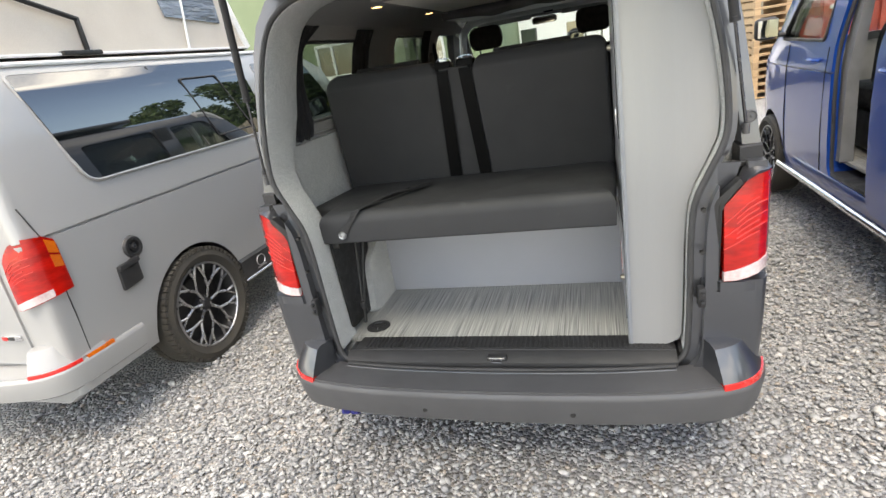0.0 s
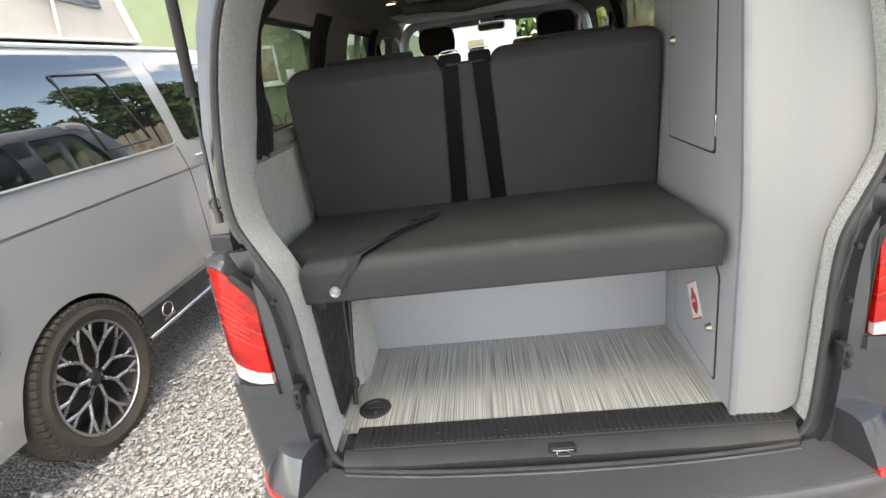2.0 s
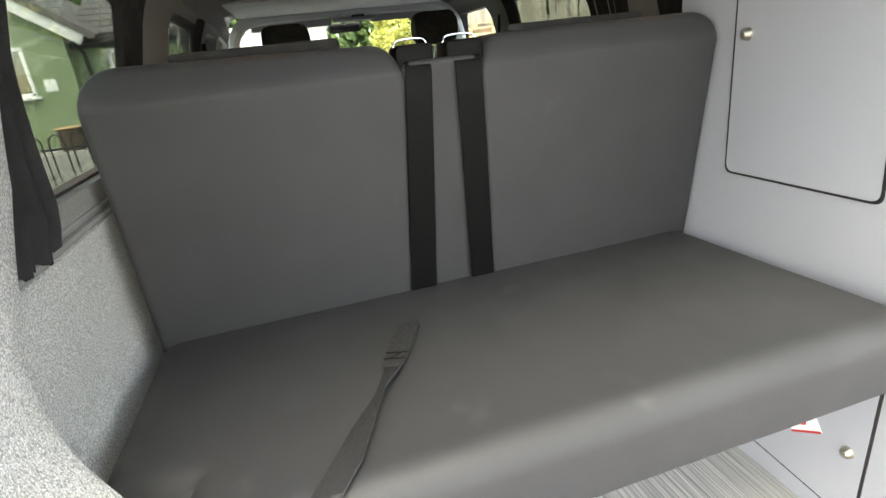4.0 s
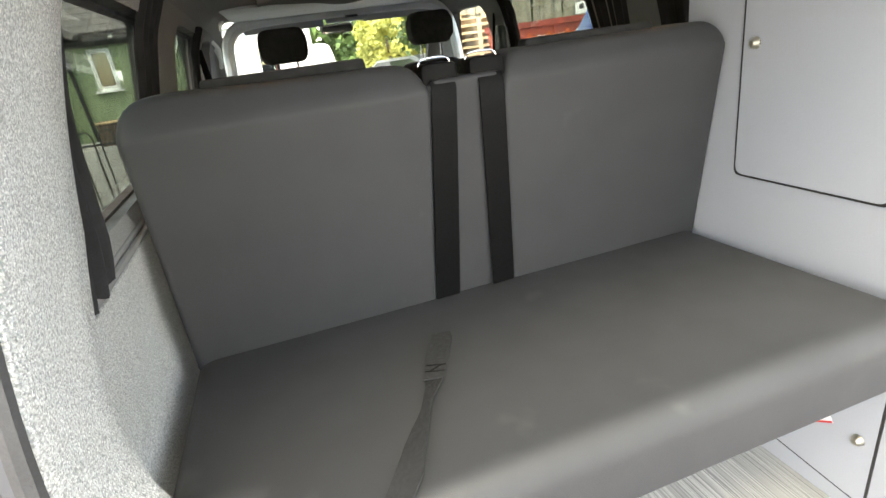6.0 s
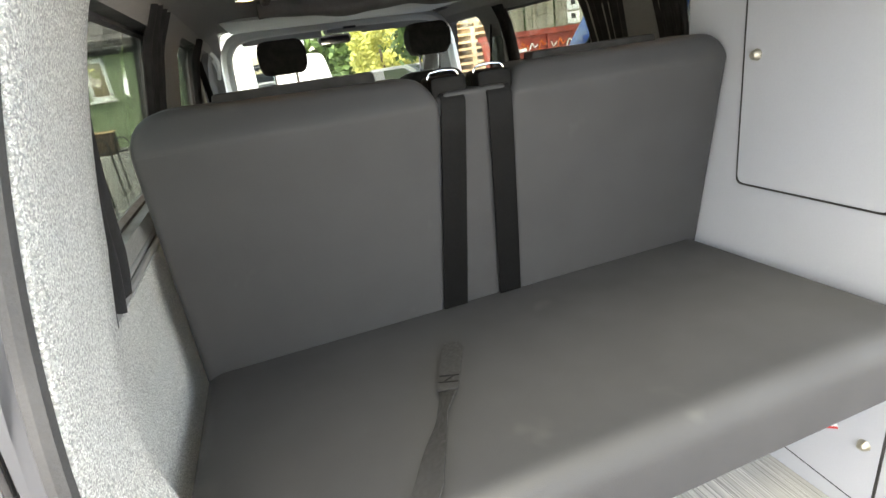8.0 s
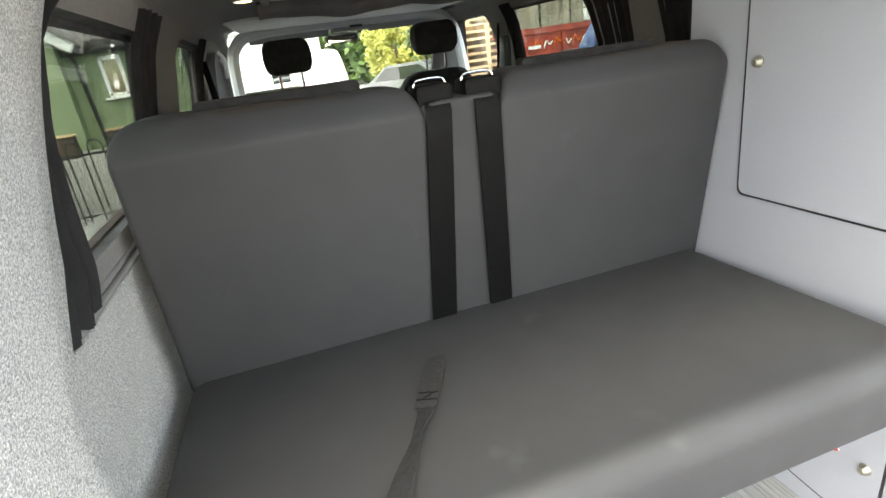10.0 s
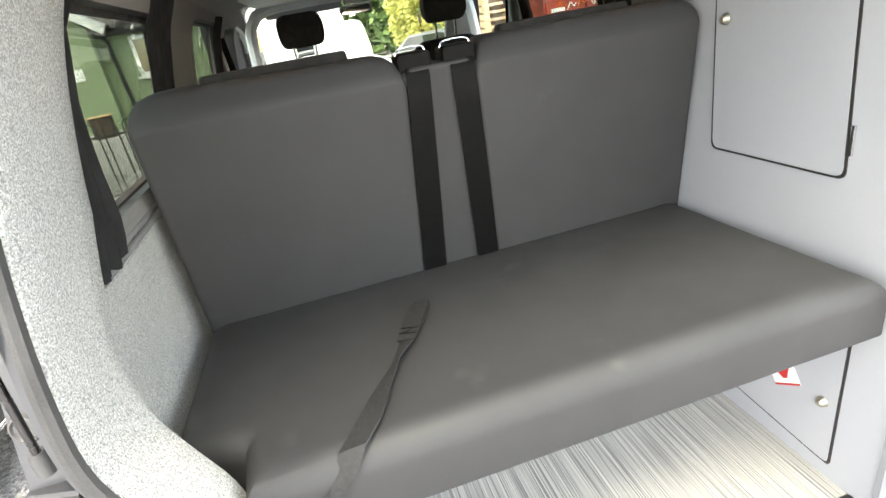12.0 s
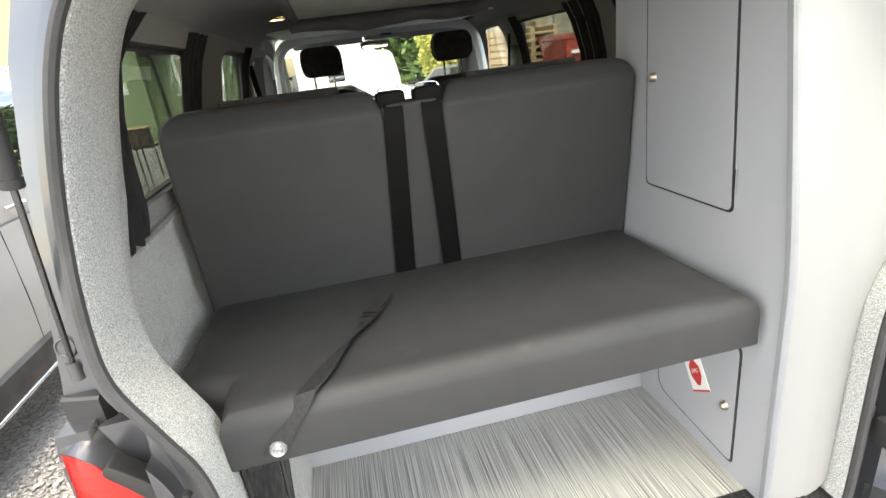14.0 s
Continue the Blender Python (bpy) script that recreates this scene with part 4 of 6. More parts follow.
# cab: visors, mirror, console, dashboard, pillars
for s in (1, -1):
    v = box(s * 0.38 + 0.06 - 0.25, s * 0.38 + 0.06 + 0.25, -0.01, 0.01, -0.075, 0.060, 0.008)
    part("sun_visor", moved(v, Matrix.Translation((0, 3.33, 2.002)) @ pose(0, 0, 0, 30, 0, 0)), VISOR, van, "grey fabric sun visor")
    part("pillar_trim", tube(catmull([(s * 0.78, 3.25, 2.01), (s * 0.79, 3.45, 1.97), (s * 0.81, 3.75, 1.69), (s * 0.84, 4.05, 1.38)], 5), 0.05, 8), VAN_TRIM, van, "pale windscreen pillar trim")
    part("grab_handle", tube(catmull([(s * 0.77, 3.33, 1.93), (s * 0.74, 3.40, 1.87), (s * 0.76, 3.52, 1.77)], 5), 0.012, 8), VAN_TRIM, van)
    part("cab_belt", tube([(s * 0.80, 2.62, 1.86), (s * 0.76, 2.66, 1.3)], 0.02, 6, flat=0.15), WEB_BLACK, van)
    part("b_pillar_trim", box(s * 0.845 - 0.03, s * 0.845 + 0.03, 2.52, 2.70, 1.40, 1.93, 0.015), PLASTIC, van)
part("cab_headliner", prism(rounded([(-0.66, 2.42), (0.66, 2.42), (0.62, 3.2), (-0.62, 3.2)], 0.05, 4), "z", 2.004, 2.016, 0.004), VAN_TRIM, van, "pale grey cab headliner")
arch = [(-0.70, 1.60), (-0.685, 1.84), (-0.65, 1.93), (-0.56, 1.985), (-0.3, 2.0), (0.35, 2.0), (0.62, 1.985), (0.72, 1.92), (0.76, 1.82), (0.79, 1.60)]
part("windscreen_arch", tube(catmull([(x, 3.22, z) for x, z in arch], 5), 0.034, 8), VAN_TRIM, van, "pale trim arch round the windscreen")
part("roof_console", box(-0.06, 0.20, 3.22, 3.34, 1.945, 2.01, 0.012), VISOR, van, "grey overhead console")
part("console_panel", box(0.05, 0.13, 3.20, 3.222, 1.962, 1.99, 0.003), PLASTIC, van)
mr = part("rear_view_mirror", prism(rounded([(-0.045, 1.915), (0.165, 1.915), (0.175, 1.955), (0.16, 1.975), (-0.04, 1.975), (-0.055, 1.955)], 0.015, 3), "y", 3.47, 3.50, 0.006), PLASTIC, van, "black rear-view mirror")
part("mirror_glass", prism(rounded([(-0.038, 1.921), (0.158, 1.921), (0.158, 1.969), (-0.038, 1.969)], 0.012, 3), "y", 3.462, 3.469), MIRROR, mr)
mr.location = (-0.03, 0.0, -0.026)
part("mirror_stalk", tube([(0.06, 3.49, 1.97), (0.06, 3.44, 2.02)], 0.012, 8), PLASTIC, mr)
part("dashboard", loft([[(x, y, z) for y, z in ((3.55, 0.8), (3.52, 1.2), (3.62, 1.32), (4.0, 1.34), (4.02, 0.8))] for x in (-0.82, 0.82)]), PLASTIC, van, "black dashboard")
for y in (0.86, 3.86):
    for s in (1, -1):
        wheel(van, s * 0.83, y, 0.372, s)
part("tow_plug", joined(tube([(-0.70, -0.04, 0.375), (-0.70, -0.06, 0.33)], 0.022, 8), tube([(-0.655, -0.04, 0.375), (-0.655, -0.06, 0.33)], 0.022, 8)), BLUE_CLOTH, van, "blue hook-up plug below the bumper")


# ---- inside: bench, cabinet, curtains, cab seats ----
bench = thing("bench_seat", (0, 0, 0.60), "charcoal leatherette bench seat with a loose lap belt", "bench seat")
def Z(pts):
    return pts
plan = [(-0.712, 0.120), (0.485, 0.120), (0.509, 0.79), (-0.845, 0.79), (-0.848, 0.28), (-0.722, 0.240)]
cush = pad(plan, "z", 0.462, 0.598, 0.050, 9, 0.010, 10)
for v in cush.verts:
    v.co.z -= max(0.0, v.co.y - 0.11) * 0.045 * (v.co.z - 0.462) / 0.136
part("seat_cushion", cush, SEAT, bench, "charcoal leatherette seat cushion")
def back_y(z):
    return 0.738 - (z - 0.56) * 0.165
FOLD = 1.062
def back_pad(name, pts, r, front, thick, label="", bev=0.014, fold=FOLD):
    """A backrest pad; above the fold its face leans back to the top edge."""
    b = pad(rounded(pts, [max(q, bev * 1.6) for q in (r if isinstance(r, list) else [r] * len(pts))], 6), "y", front, front + thick, bev, 5)
    if fold:
        for dz in (-0.03, -0.012, -0.004, 0.002, 0.008, 0.02):
            bmesh.ops.bisect_plane(b, geom=b.verts[:] + b.edges[:] + b.faces[:], plane_co=(0, 0, fold + dz), plane_no=(0, 0, 1))
    for v in b.verts:
        up = max(0.0, v.co.z - (fold or 9) + 0.004)
        v.co.y += back_y(v.co.z) + up * up / (up + 0.020) * 0.85
    return part(name, b, SEAT, bench, label)
back_pad("backrest_pad", [(-0.842, 0.535), (-0.278, 0.535), (-0.247, 1.055), (-0.276, 1.120), (-0.822, 1.131)], [0.01, 0.004, 0.03, 0.04, 0.075], 0.0, 0.12, "charcoal leatherette backrest pad")
back_pad("backrest_pad", [(-0.073, 0.535), (0.507, 0.535), (0.494, 1.120), (-0.062, 1.120), (-0.094, 1.06)], [0.004, 0.01, 0.055, 0.04, 0.03], 0.0, 0.12, "charcoal leatherette backrest pad")
back_pad("backrest_middle", [(-0.29, 0.535), (-0.068, 0.535), (-0.084, 1.085), (-0.26, 1.085)], [0.004, 0.004, 0.03, 0.03], 0.006, 0.10, "narrow pad between the belts", 0.012, 0)
for x0, x1 in ((-0.815, -0.288), (-0.070, 0.478)):
    part("backrest_seam", tube([(x0 + (x1 - x0) * k / 12, back_y(FOLD - 0.004) + 0.0004, FOLD - 0.004) for k in range(13)], 0.0006, 5), SEAT, bench, "stitched seam below the top edge")
for x0, x1, z1 in ((-0.680, -0.352, 1.143), (0.0, 0.352, 1.135)):
    f = prism(rounded([(x0, 1.08), (x1, 1.08), (x1 - 0.006, z1), (x0 + 0.006, z1)], 0.008, 3), "y", 0.735, 0.775, 0.006, 2)
    part("headrest_cover", f, SEAT_CLOTH, bench, "flat black cover behind the top edge")
for (xa, xb), (xc, xd) in (((-0.282, -0.220), (-0.250, -0.197)), ((-0.128, -0.070), (-0.147, -0.092))):
    st = []
    for z, dy in ((0.545, -0.004), (0.70, -0.005), (0.85, -0.005), (1.0, -0.004), (1.065, -0.002), (1.083, 0.012), (1.09, 0.05)):
        y, t = back_y(z) + dy, (z - 0.56) / 0.51
        x0, x1 = xa + (xc - xa) * t, xb + (xd - xb) * t
        st.append([(x0, y, z), (x1, y, z), (x1, y + 0.004, z), (x0, y + 0.004, z)])
    part("seat_belt", loft(st), WEB_BLACK, bench, "black seat belt down the backrest")
    x0, x1 = xc, xd
    g = part("belt_guide", prism(rounded([(x0 - 0.012, 1.07), (x1 + 0.012, 1.07), (x1 + 0.012, 1.115), (x0 - 0.012, 1.115)], 0.012, 3), "y", 0.668, 0.74, 0.006), WEB_BLACK, bench, "black belt guide")
    part("guide_loop", tube(catmull([(x0 - 0.010, 0.70, 1.10), (x0 - 0.004, 0.70, 1.120), (x0 + 0.012, 0.70, 1.125), (x1 - 0.012, 0.70, 1.125), (x1 + 0.004, 0.70, 1.120), (x1 + 0.010, 0.70, 1.10)], 5), 0.0022, 6), CHROME, g, "bright wire loop")
# lap belt: from the bolt over the cushion's edge, twisting, to a loose end
bl = [((-0.612, 0.113, 0.502), (0.045, 0.0, 0.012)), ((-0.593, 0.114, 0.53), (0.042, 0.0, 0.012)), ((-0.562, 0.115, 0.560), (0.040, 0.0, 0.02)), ((-0.540, 0.136, 0.596), (0.038, -0.01, 0.012)),
      ((-0.505, 0.18, 0.605), (0.034, -0.012, 0.008)), ((-0.47, 0.25, 0.606), (0.026, -0.012, 0.014)), ((-0.435, 0.315, 0.604), (0.016, -0.006, 0.018)), ((-0.405, 0.37, 0.600), (0.022, -0.01, 0.010)),
      ((-0.37, 0.45, 0.594), (0.030, -0.014, 0.004)), ((-0.337, 0.528, 0.589), (0.032, -0.014, 0.002))]
rings = []
for c, h in bl:
    c, h = Vector(c), Vector(h)
    rings.append([c - h * 0.62, c + h * 0.62, c + h * 0.62 + Vector((0, 0.001, 0.004)), c - h * 0.62 + Vector((0, 0.001, 0.004))])
part("lap_belt", loft(rings), WEBBING, bench, "loose grey lap belt")
fold_rings = []
for k in range(7):
    u = k / 6
    c = Vector((-0.402 + 0.069 * u, 0.376 + 0.160 * u, 0.606 - 0.011 * u + 0.003 * math.sin(3.1 * u)))
    h = Vector((0.0185, -0.0085, 0.002)) * (0.9 if k in (0, 6) else 1.0)
    fold_rings.append([c - h, c + h, c + h + Vector((0, 0, 0.003)), c - h + Vector((0, 0, 0.003))])
part("belt_fold", loft(fold_rings), WEBBING, bench, "doubled, stitched end of the belt")
part("belt_stitch", joined(*[tube([c_ - h_, c_ + h_], 0.0013, 5) for c_, h_ in ((Vector((-0.394, 0.394, 0.610)), Vector((0.017, -0.008, 0.001))), (Vector((-0.386, 0.412, 0.610)), Vector((0.017, -0.008, 0.001))), (Vector((-0.390, 0.403, 0.610)), Vector((0.014, 0.004, 0.001))))]), WEB_BLACK, bench)
part("belt_bolt", moved(lathe([(0.0, 0.008), (0.007, 0.010), (0.010, 0.006), (0.014, 0.008), (0.0175, 0.003), (0.0175, -0.01), (0.0, -0.01)], 20), Matrix.Translation((-0.612, 0.114, 0.502)) @ pose(0, 0, 0, 90, 0, 0)), BOLT, bench, "round pale bolt cap")
part("seat_box_panel", box(-0.685, 0.508, 0.632, 0.65, 0.0, 0.47, 0.002), LAMINATE, bench, "grey laminate seat box panel")
part("panel_edge", box(-0.690, -0.683, 0.629, 0.652, 0.0, 0.47, 0.001), IRON, bench)
fr = part("bed_frame", joined(prism(rounded([(0.16, 0.03), (0.40, 0.02), (0.52, 0.46), (0.14, 0.46)], 0.02, 3), "x", -0.70, -0.692), box(-0.70, -0.66, 0.15, 0.62, 0.43, 0.462, 0.004)), IRON, bench, "black steel bed frame side")
part("frame_rail", tube([(-0.668, 0.24, 0.02), (-0.660, 0.30, 0.22), (-0.655, 0.40, 0.45)], 0.009, 8), IRON, fr)
part("release_lever", tube([(-0.655, 0.30, 0.44), (-0.65, 0.23, 0.17), (-0.645, 0.215, 0.13)], 0.006, 8), IRON, fr, "black release lever")
part("lever_knob", moved(lathe([(0.0, 0.022), (0.011, 0.018), (0.014, 0.0), (0.009, -0.016), (0.0, -0.018)], 12), Matrix.Translation((-0.643, 0.21, 0.125))), PLASTIC, fr, "black lever knob")

dr = thing("floor_socket", (-0.601, 0.232, 0.60), "round black table-leg socket in the vinyl floor", "floor socket")
part("socket_ring", lathe([(0.030, 0.001), (0.034, 0.006), (0.050, 0.006), (0.056, 0.002), (0.056, 0.0), (0.03, 0.0)], 32), PLASTIC, dr)
part("socket_cap", joined(lathe([(0.0, 0.003), (0.030, 0.003), (0.030, 0.0), (0.0, 0.0)], 24), box(-0.026, 0.026, -0.004, 0.004, 0.002, 0.007, 0.002)), PLASTIC, dr)
part("socket_button", moved(lathe([(0.0, 0.008), (0.006, 0.007), (0.007, 0.002), (0.0, 0.002)], 12), Matrix.Translation((0.008, -0.034, 0.002))), CHROME, dr, "bright catch")

# tall cabinet at the tail, its front bowed to the opening
cab = thing("tall_cabinet", (0, 0, 0.60), "tall grey laminate cabinet beside the bench seat", "cabinet")
def cab_y(z):
    return 0.074 + lean(z) * 0.8
hz = [0.0, 0.004, 0.012, 0.025, 0.045, 0.2, 0.4, 0.55, 0.62, 0.68, 0.76, 0.86, 1.0, 1.14, 1.25, 1.34, 1.42]
def cab_x(z):
    zz = z + 0.60
    for a, b in zip(_h, _h[1:]):
        if a.z <= zz <= b.z:
            return a.x + (b.x - a.x) * (zz - a.z) / max(1e-6, b.z - a.z) - 0.010
    return 0.66
fr_rings = []
for z in hz:
    y = cab_y(z + 0.6)
    xr = min(0.815, cab_x(z)) - 0.045 * max(0.0, 1 - z / 0.045) ** 2.2
    fr_rings.append([(0.516, y, z), (xr, y - 0.004, z), (xr, y + 0.016, z), (0.516, y + 0.016, z)])
part("front_panel", loft(fr_rings), LAMINATE_DIMMED, cab, "grey laminate front panel")
sp_pts = [(cab_y(z + 0.6) + 0.010, z) for z in hz] + [(0.80, 1.42), (0.80, 0.0)]
part("side_panel", prism(sp_pts, "x", 0.510, 0.526), LAMINATE, cab, "grey laminate side panel")
part("corner_edging", loft([[(0.505, cab_y(z + 0.6) + 0.012, z), (0.506, cab_y(z + 0.6) - 0.001, z), (0.512, cab_y(z + 0.6) - 0.006, z), (0.521, cab_y(z + 0.6) - 0.005, z), (0.521, cab_y(z + 0.6) + 0.012, z)] for z in hz]), EDGING, cab, "darker grey edging strip")
def cab_door(pts, r, lock, label):
    poly = rounded(pts, r, 5)
    groove = part("door_edge", prism(poly, "x", 0.5068, 0.512), IRON, cab, "black edging round the door")
    c = sum((Vector(p) for p in poly), Vector((0, 0))) / len(poly)
    k = []
    hy, hz_ = (max(p[i] for p in poly) / 2 - min(p[i] for p in poly) / 2 for i in (0, 1))
    c = Vector(((max(p[0] for p in poly) + min(p[0] for p in poly)) / 2, (max(p[1] for p in poly) + min(p[1] for p in poly)) / 2))
    for p in poly:
        d = Vector(p) - c
        k.append(c + Vector((d.x * (1 - 0.0055 / hy), d.y * (1 - 0.0055 / hz_))))
    d = part("cabinet_door", prism(k, "x", 0.5056, 0.508, 0.0008, 1), LAMINATE, cab, label)
    part("door_lock", moved(lathe([(0.0, 0.016), (0.007, 0.015), (0.011, 0.010), (0.013, 0.003), (0.014, 0.0), (0.0, 0.0)], 16), Matrix.Translation((0.5056, *lock)) @ pose(0, 0, 0, 0, -90, 0)), LOCK_METAL, d, "brass-tinted push lock")
    return d
cab_door([(0.255, 0.748), (0.622, 0.748), (0.628, 1.33), (0.285, 1.33)], 0.02, (0.588, 1.060), "tall grey laminate door, closed")
cab_door([(0.190, 0.040), (0.235, 0.042), (0.505, 0.068), (0.535, 0.10), (0.535, 0.44), (0.225, 0.44), (0.188, 0.40)], 0.012, (0.228, 0.210), "low grey laminate door, closed")
part("door_latch_plate", box(0.500, 0.506, 0.246, 0.252, 0.80, 0.86, 0.001), CHROME, cab)
part("cabinet_back", box(0.526, 0.80, 0.79, 0.80, 0.0, 1.36), LAMINATE, cab)
lab = thing("gas_label", Matrix.Translation((0.5035, 0.352, 0.845)) @ pose(0, 0, 0, 0, 0, 0), "tilted white gas label with a red bottle emblem", "label")
def label_piece(pts, x0, x1, ang=-33):
    b = prism(pts, "x", x0, x1)
    return moved(b, pose(0, 0, 0, ang, 0, 0))
part("paper", label_piece([(-0.040, -0.062), (0.040, -0.062), (0.040, 0.062), (-0.040, 0.062)], -0.0005, 0.0015), PAPER, lab, "", 0)
part("red_bottle", label_piece([(-0.006, -0.044), (0.006, -0.044), (0.024, -0.018), (0.024, 0.012), (0.010, 0.026), (0.008, 0.042), (-0.008, 0.042), (-0.010, 0.026), (-0.024, 0.012), (-0.024, -0.018)], -0.0012, 0.0), RED_INK, lab, "", 0)
part("red_edge", label_piece([(-0.040, -0.062), (0.040, -0.062), (0.040, -0.057), (-0.040, -0.057)], -0.0014, 0.0), RED_INK, lab, "", 0)
fc = bpy.data.curves.new("letters", "FONT")
fc.body, fc.size, fc.align_x, fc.align_y, fc.extrude = "LPG", 0.017, "CENTER", "CENTER", 0.0003
tx = new("letters", fc)
tx.parent = lab
tx.matrix_local = pose(0, 0, 0, -33, 0, 0) @ Matrix.Translation((-0.0018, 0, -0.002)) @ pose(0, 0, 0, 90, 0, -90)
fc.materials.append(PAPER)
part("red_edge", label_piece([(-0.040, 0.059), (0.040, 0.059), (0.040, 0.062), (-0.040, 0.062)], -0.0014, 0.0), RED_INK, lab, "", 0)

def inner_x(z):
    for (xa, za), (xb, zb) in zip(INNER[3:], INNER[4:]):
        if za <= z <= zb:
            return xa + (xb - xa) * (z - za) / (zb - za)
    return 0.75


def curtain(y0, z0, z1, widths, s, label, flare=0.0):
    """A gathered curtain beside a window; widths: (share of the height, width) pairs, from the hem up."""
    c = thing("curtain", (0, 0, 0), label, "curtain", "van curtains")
    rows = []
    for k in range(15):
        t = k / 14
        for (ta, wa), (tb, wb) in zip(widths, widths[1:]):
            if ta <= t <= tb:
                w = wa + (wb - wa) * (t - ta) / (tb - ta)
        pts = []
        for i in range(61):
            u = i / 60
            fold = 0.007 * math.sin(u * 38 + t * 2.2) + 0.004 * math.sin(u * 17 + 1.3 * t)
            hem = 0.012 * math.sin(u * 21) * math.sin(u * 8 + 1) if k == 0 else 0.0
            pts.append((s * fold, y0 + w * u + flare * (1 - t), z0 + (z1 - z0) * t + hem))
        rows.append(pts + [(q[0] + 0.003, q[1], q[2]) for q in pts[::-1]])
    b = loft(rows)
    for v in b.verts:
        v.co.x += s * (inner_x(v.co.z) - 0.006)
    part("cloth", b, CURTAIN, c)
    return c
curtain(0.325, 1.476, 1.955, ((0.0, 0.165), (0.12, 0.190), (0.38, 0.150), (0.57, 0.132), (0.82, 0.145), (1.0, 0.28)), -1, "black curtain gathered beside the rear side window")
for s, y0, w, flare, where in ((-1, 1.05, 0.22, -0.07, "at the pillar"), (-1, 2.30, 0.16, 0.0, "behind the cab"), (1, 1.44, 0.30, 0.0, "at the pillar"), (1, 1.14, 0.16, 0.0, "at the pillar"), (1, 2.38, 0.12, 0.0, "behind the cab")):
    curtain(y0, 1.475, 1.945, ((0.0, w), (0.5, w * 0.82), (1.0, w)), s, "black curtain gathered " + where, flare)
front_seat((-0.39, 2.92, 0.645), "black cloth passenger seat in the cab")
front_seat((0.45, 2.92, 0.645), "black cloth driver seat in the cab")


# ---- ground ----
gb = bmesh.new()
bmesh.ops.create_grid(gb, x_segments=60, y_segments=60, size=0.5)
for v in gb.verts:
    u, w = v.co.x * 2, v.co.y * 2
    v.co.x, v.co.y = 3 * u + 300 * u ** 5, 3 * w + 300 * w ** 5
    r = math.hypot(v.co.x, v.co.y)
    v.co.z = -0.012 + 0.01 * noise.noise(Vector((v.co.x * 0.7, v.co.y * 0.7, 0)))
tagged(link_mesh("ground", gb, GRAVEL), "grey gravel yard", "ground", "", "structure")


def stones(name, x0, x1, y0, y1, count, size, seed, label):
    """Loose chippings, joined into one mesh."""
    rng = np.random.default_rng(seed)
    ico = bmesh.new()
    bmesh.ops.create_icosphere(ico, subdivisions=1, radius=1)
    base = np.array([v.co[:] for v in ico.verts])
    tri = np.array([[v.index for v in f.verts] for f in ico.faces])
    ico.free()
    nv, nf = len(base), len(tri)
    p = np.stack([rng.uniform(x0, x1, count), rng.uniform(y0, y1, count)], 1)
    s = size * rng.lognormal(0.0, 0.32, count)
    sc = np.stack([s * rng.uniform(0.8, 1.5, count), s * rng.uniform(0.6, 1.0, count), s * rng.uniform(0.4, 0.75, count)], 1)
    a, tilt = rng.uniform(0, 6.283, count), rng.normal(0, 0.35, count)
    v = base[None] * (1 + rng.uniform(-0.22, 0.22, (count, nv, 1))) * sc[:, None, :]
    ct, st = np.cos(tilt)[:, None], np.sin(tilt)[:, None]
    y, z = v[:, :, 1] * ct - v[:, :, 2] * st, v[:, :, 1] * st + v[:, :, 2] * ct
    ca, sa = np.cos(a)[:, None], np.sin(a)[:, None]
    x, y = v[:, :, 0] * ca - y * sa, v[:, :, 0] * sa + y * ca
    v = np.stack([x + p[:, 0:1], y + p[:, 1:2], z + rng.uniform(-0.006, 0.006, count)[:, None]], 2).reshape(-1, 3)
    f = (tri[None] + (np.arange(count) * nv)[:, None, None]).reshape(-1, 3)
    me = bpy.data.meshes.new(name)
    me.vertices.add(len(v))
    me.vertices.foreach_set("co", v.ravel())
    me.loops.add(f.size)
    me.loops.foreach_set("vertex_index", f.ravel())
    me.polygons.add(len(f))
    me.polygons.foreach_set("loop_start", np.arange(len(f)) * 3)
    me.polygons.foreach_set("loop_total", np.full(len(f), 3))
    me.update()
    me.materials.append(STONES)
    return tagged(new(name, me), label, "gravel", "", "stuff")


stones("gravel", -3.2, 2.7, -1.5, 0.6, 25000, 0.0100, 1, "loose grey chippings of the yard")
stones("gravel", -2.3, -0.8, 0.6, 4.5, 11500, 0.0100, 2, "loose grey chippings between the vans")
stones("gravel", 0.85, 3.0, 0.6, 5.0, 14500, 0.0100, 3, "loose grey chippings between the vans")


# ---- the pale grey van beside it ----
def neighbour(at, label, paint, axles):
    v = thing("van", at, label, "van", "parked vans")
    carved("body", outer_shell(), [paint, PLASTIC], arches(r=0.45, axles=axles), v, "painted body shell")
    for y in axles:
        for s in (1, -1):
            wheel(v, s * 0.855, y, 0.388, s, 1.09)
    return v


pale = neighbour((-3.19, -0.04, 0), "pale grey camper van with a raised cream canvas roof", PALE_PAINT, (1.01, 4.01))
bumper(pale, PALE_PAINT, PALE_PAINT, True)
for s in (1, -1):
    tail_light(pale, s).location = (0.014 * s, -0.016, 0)
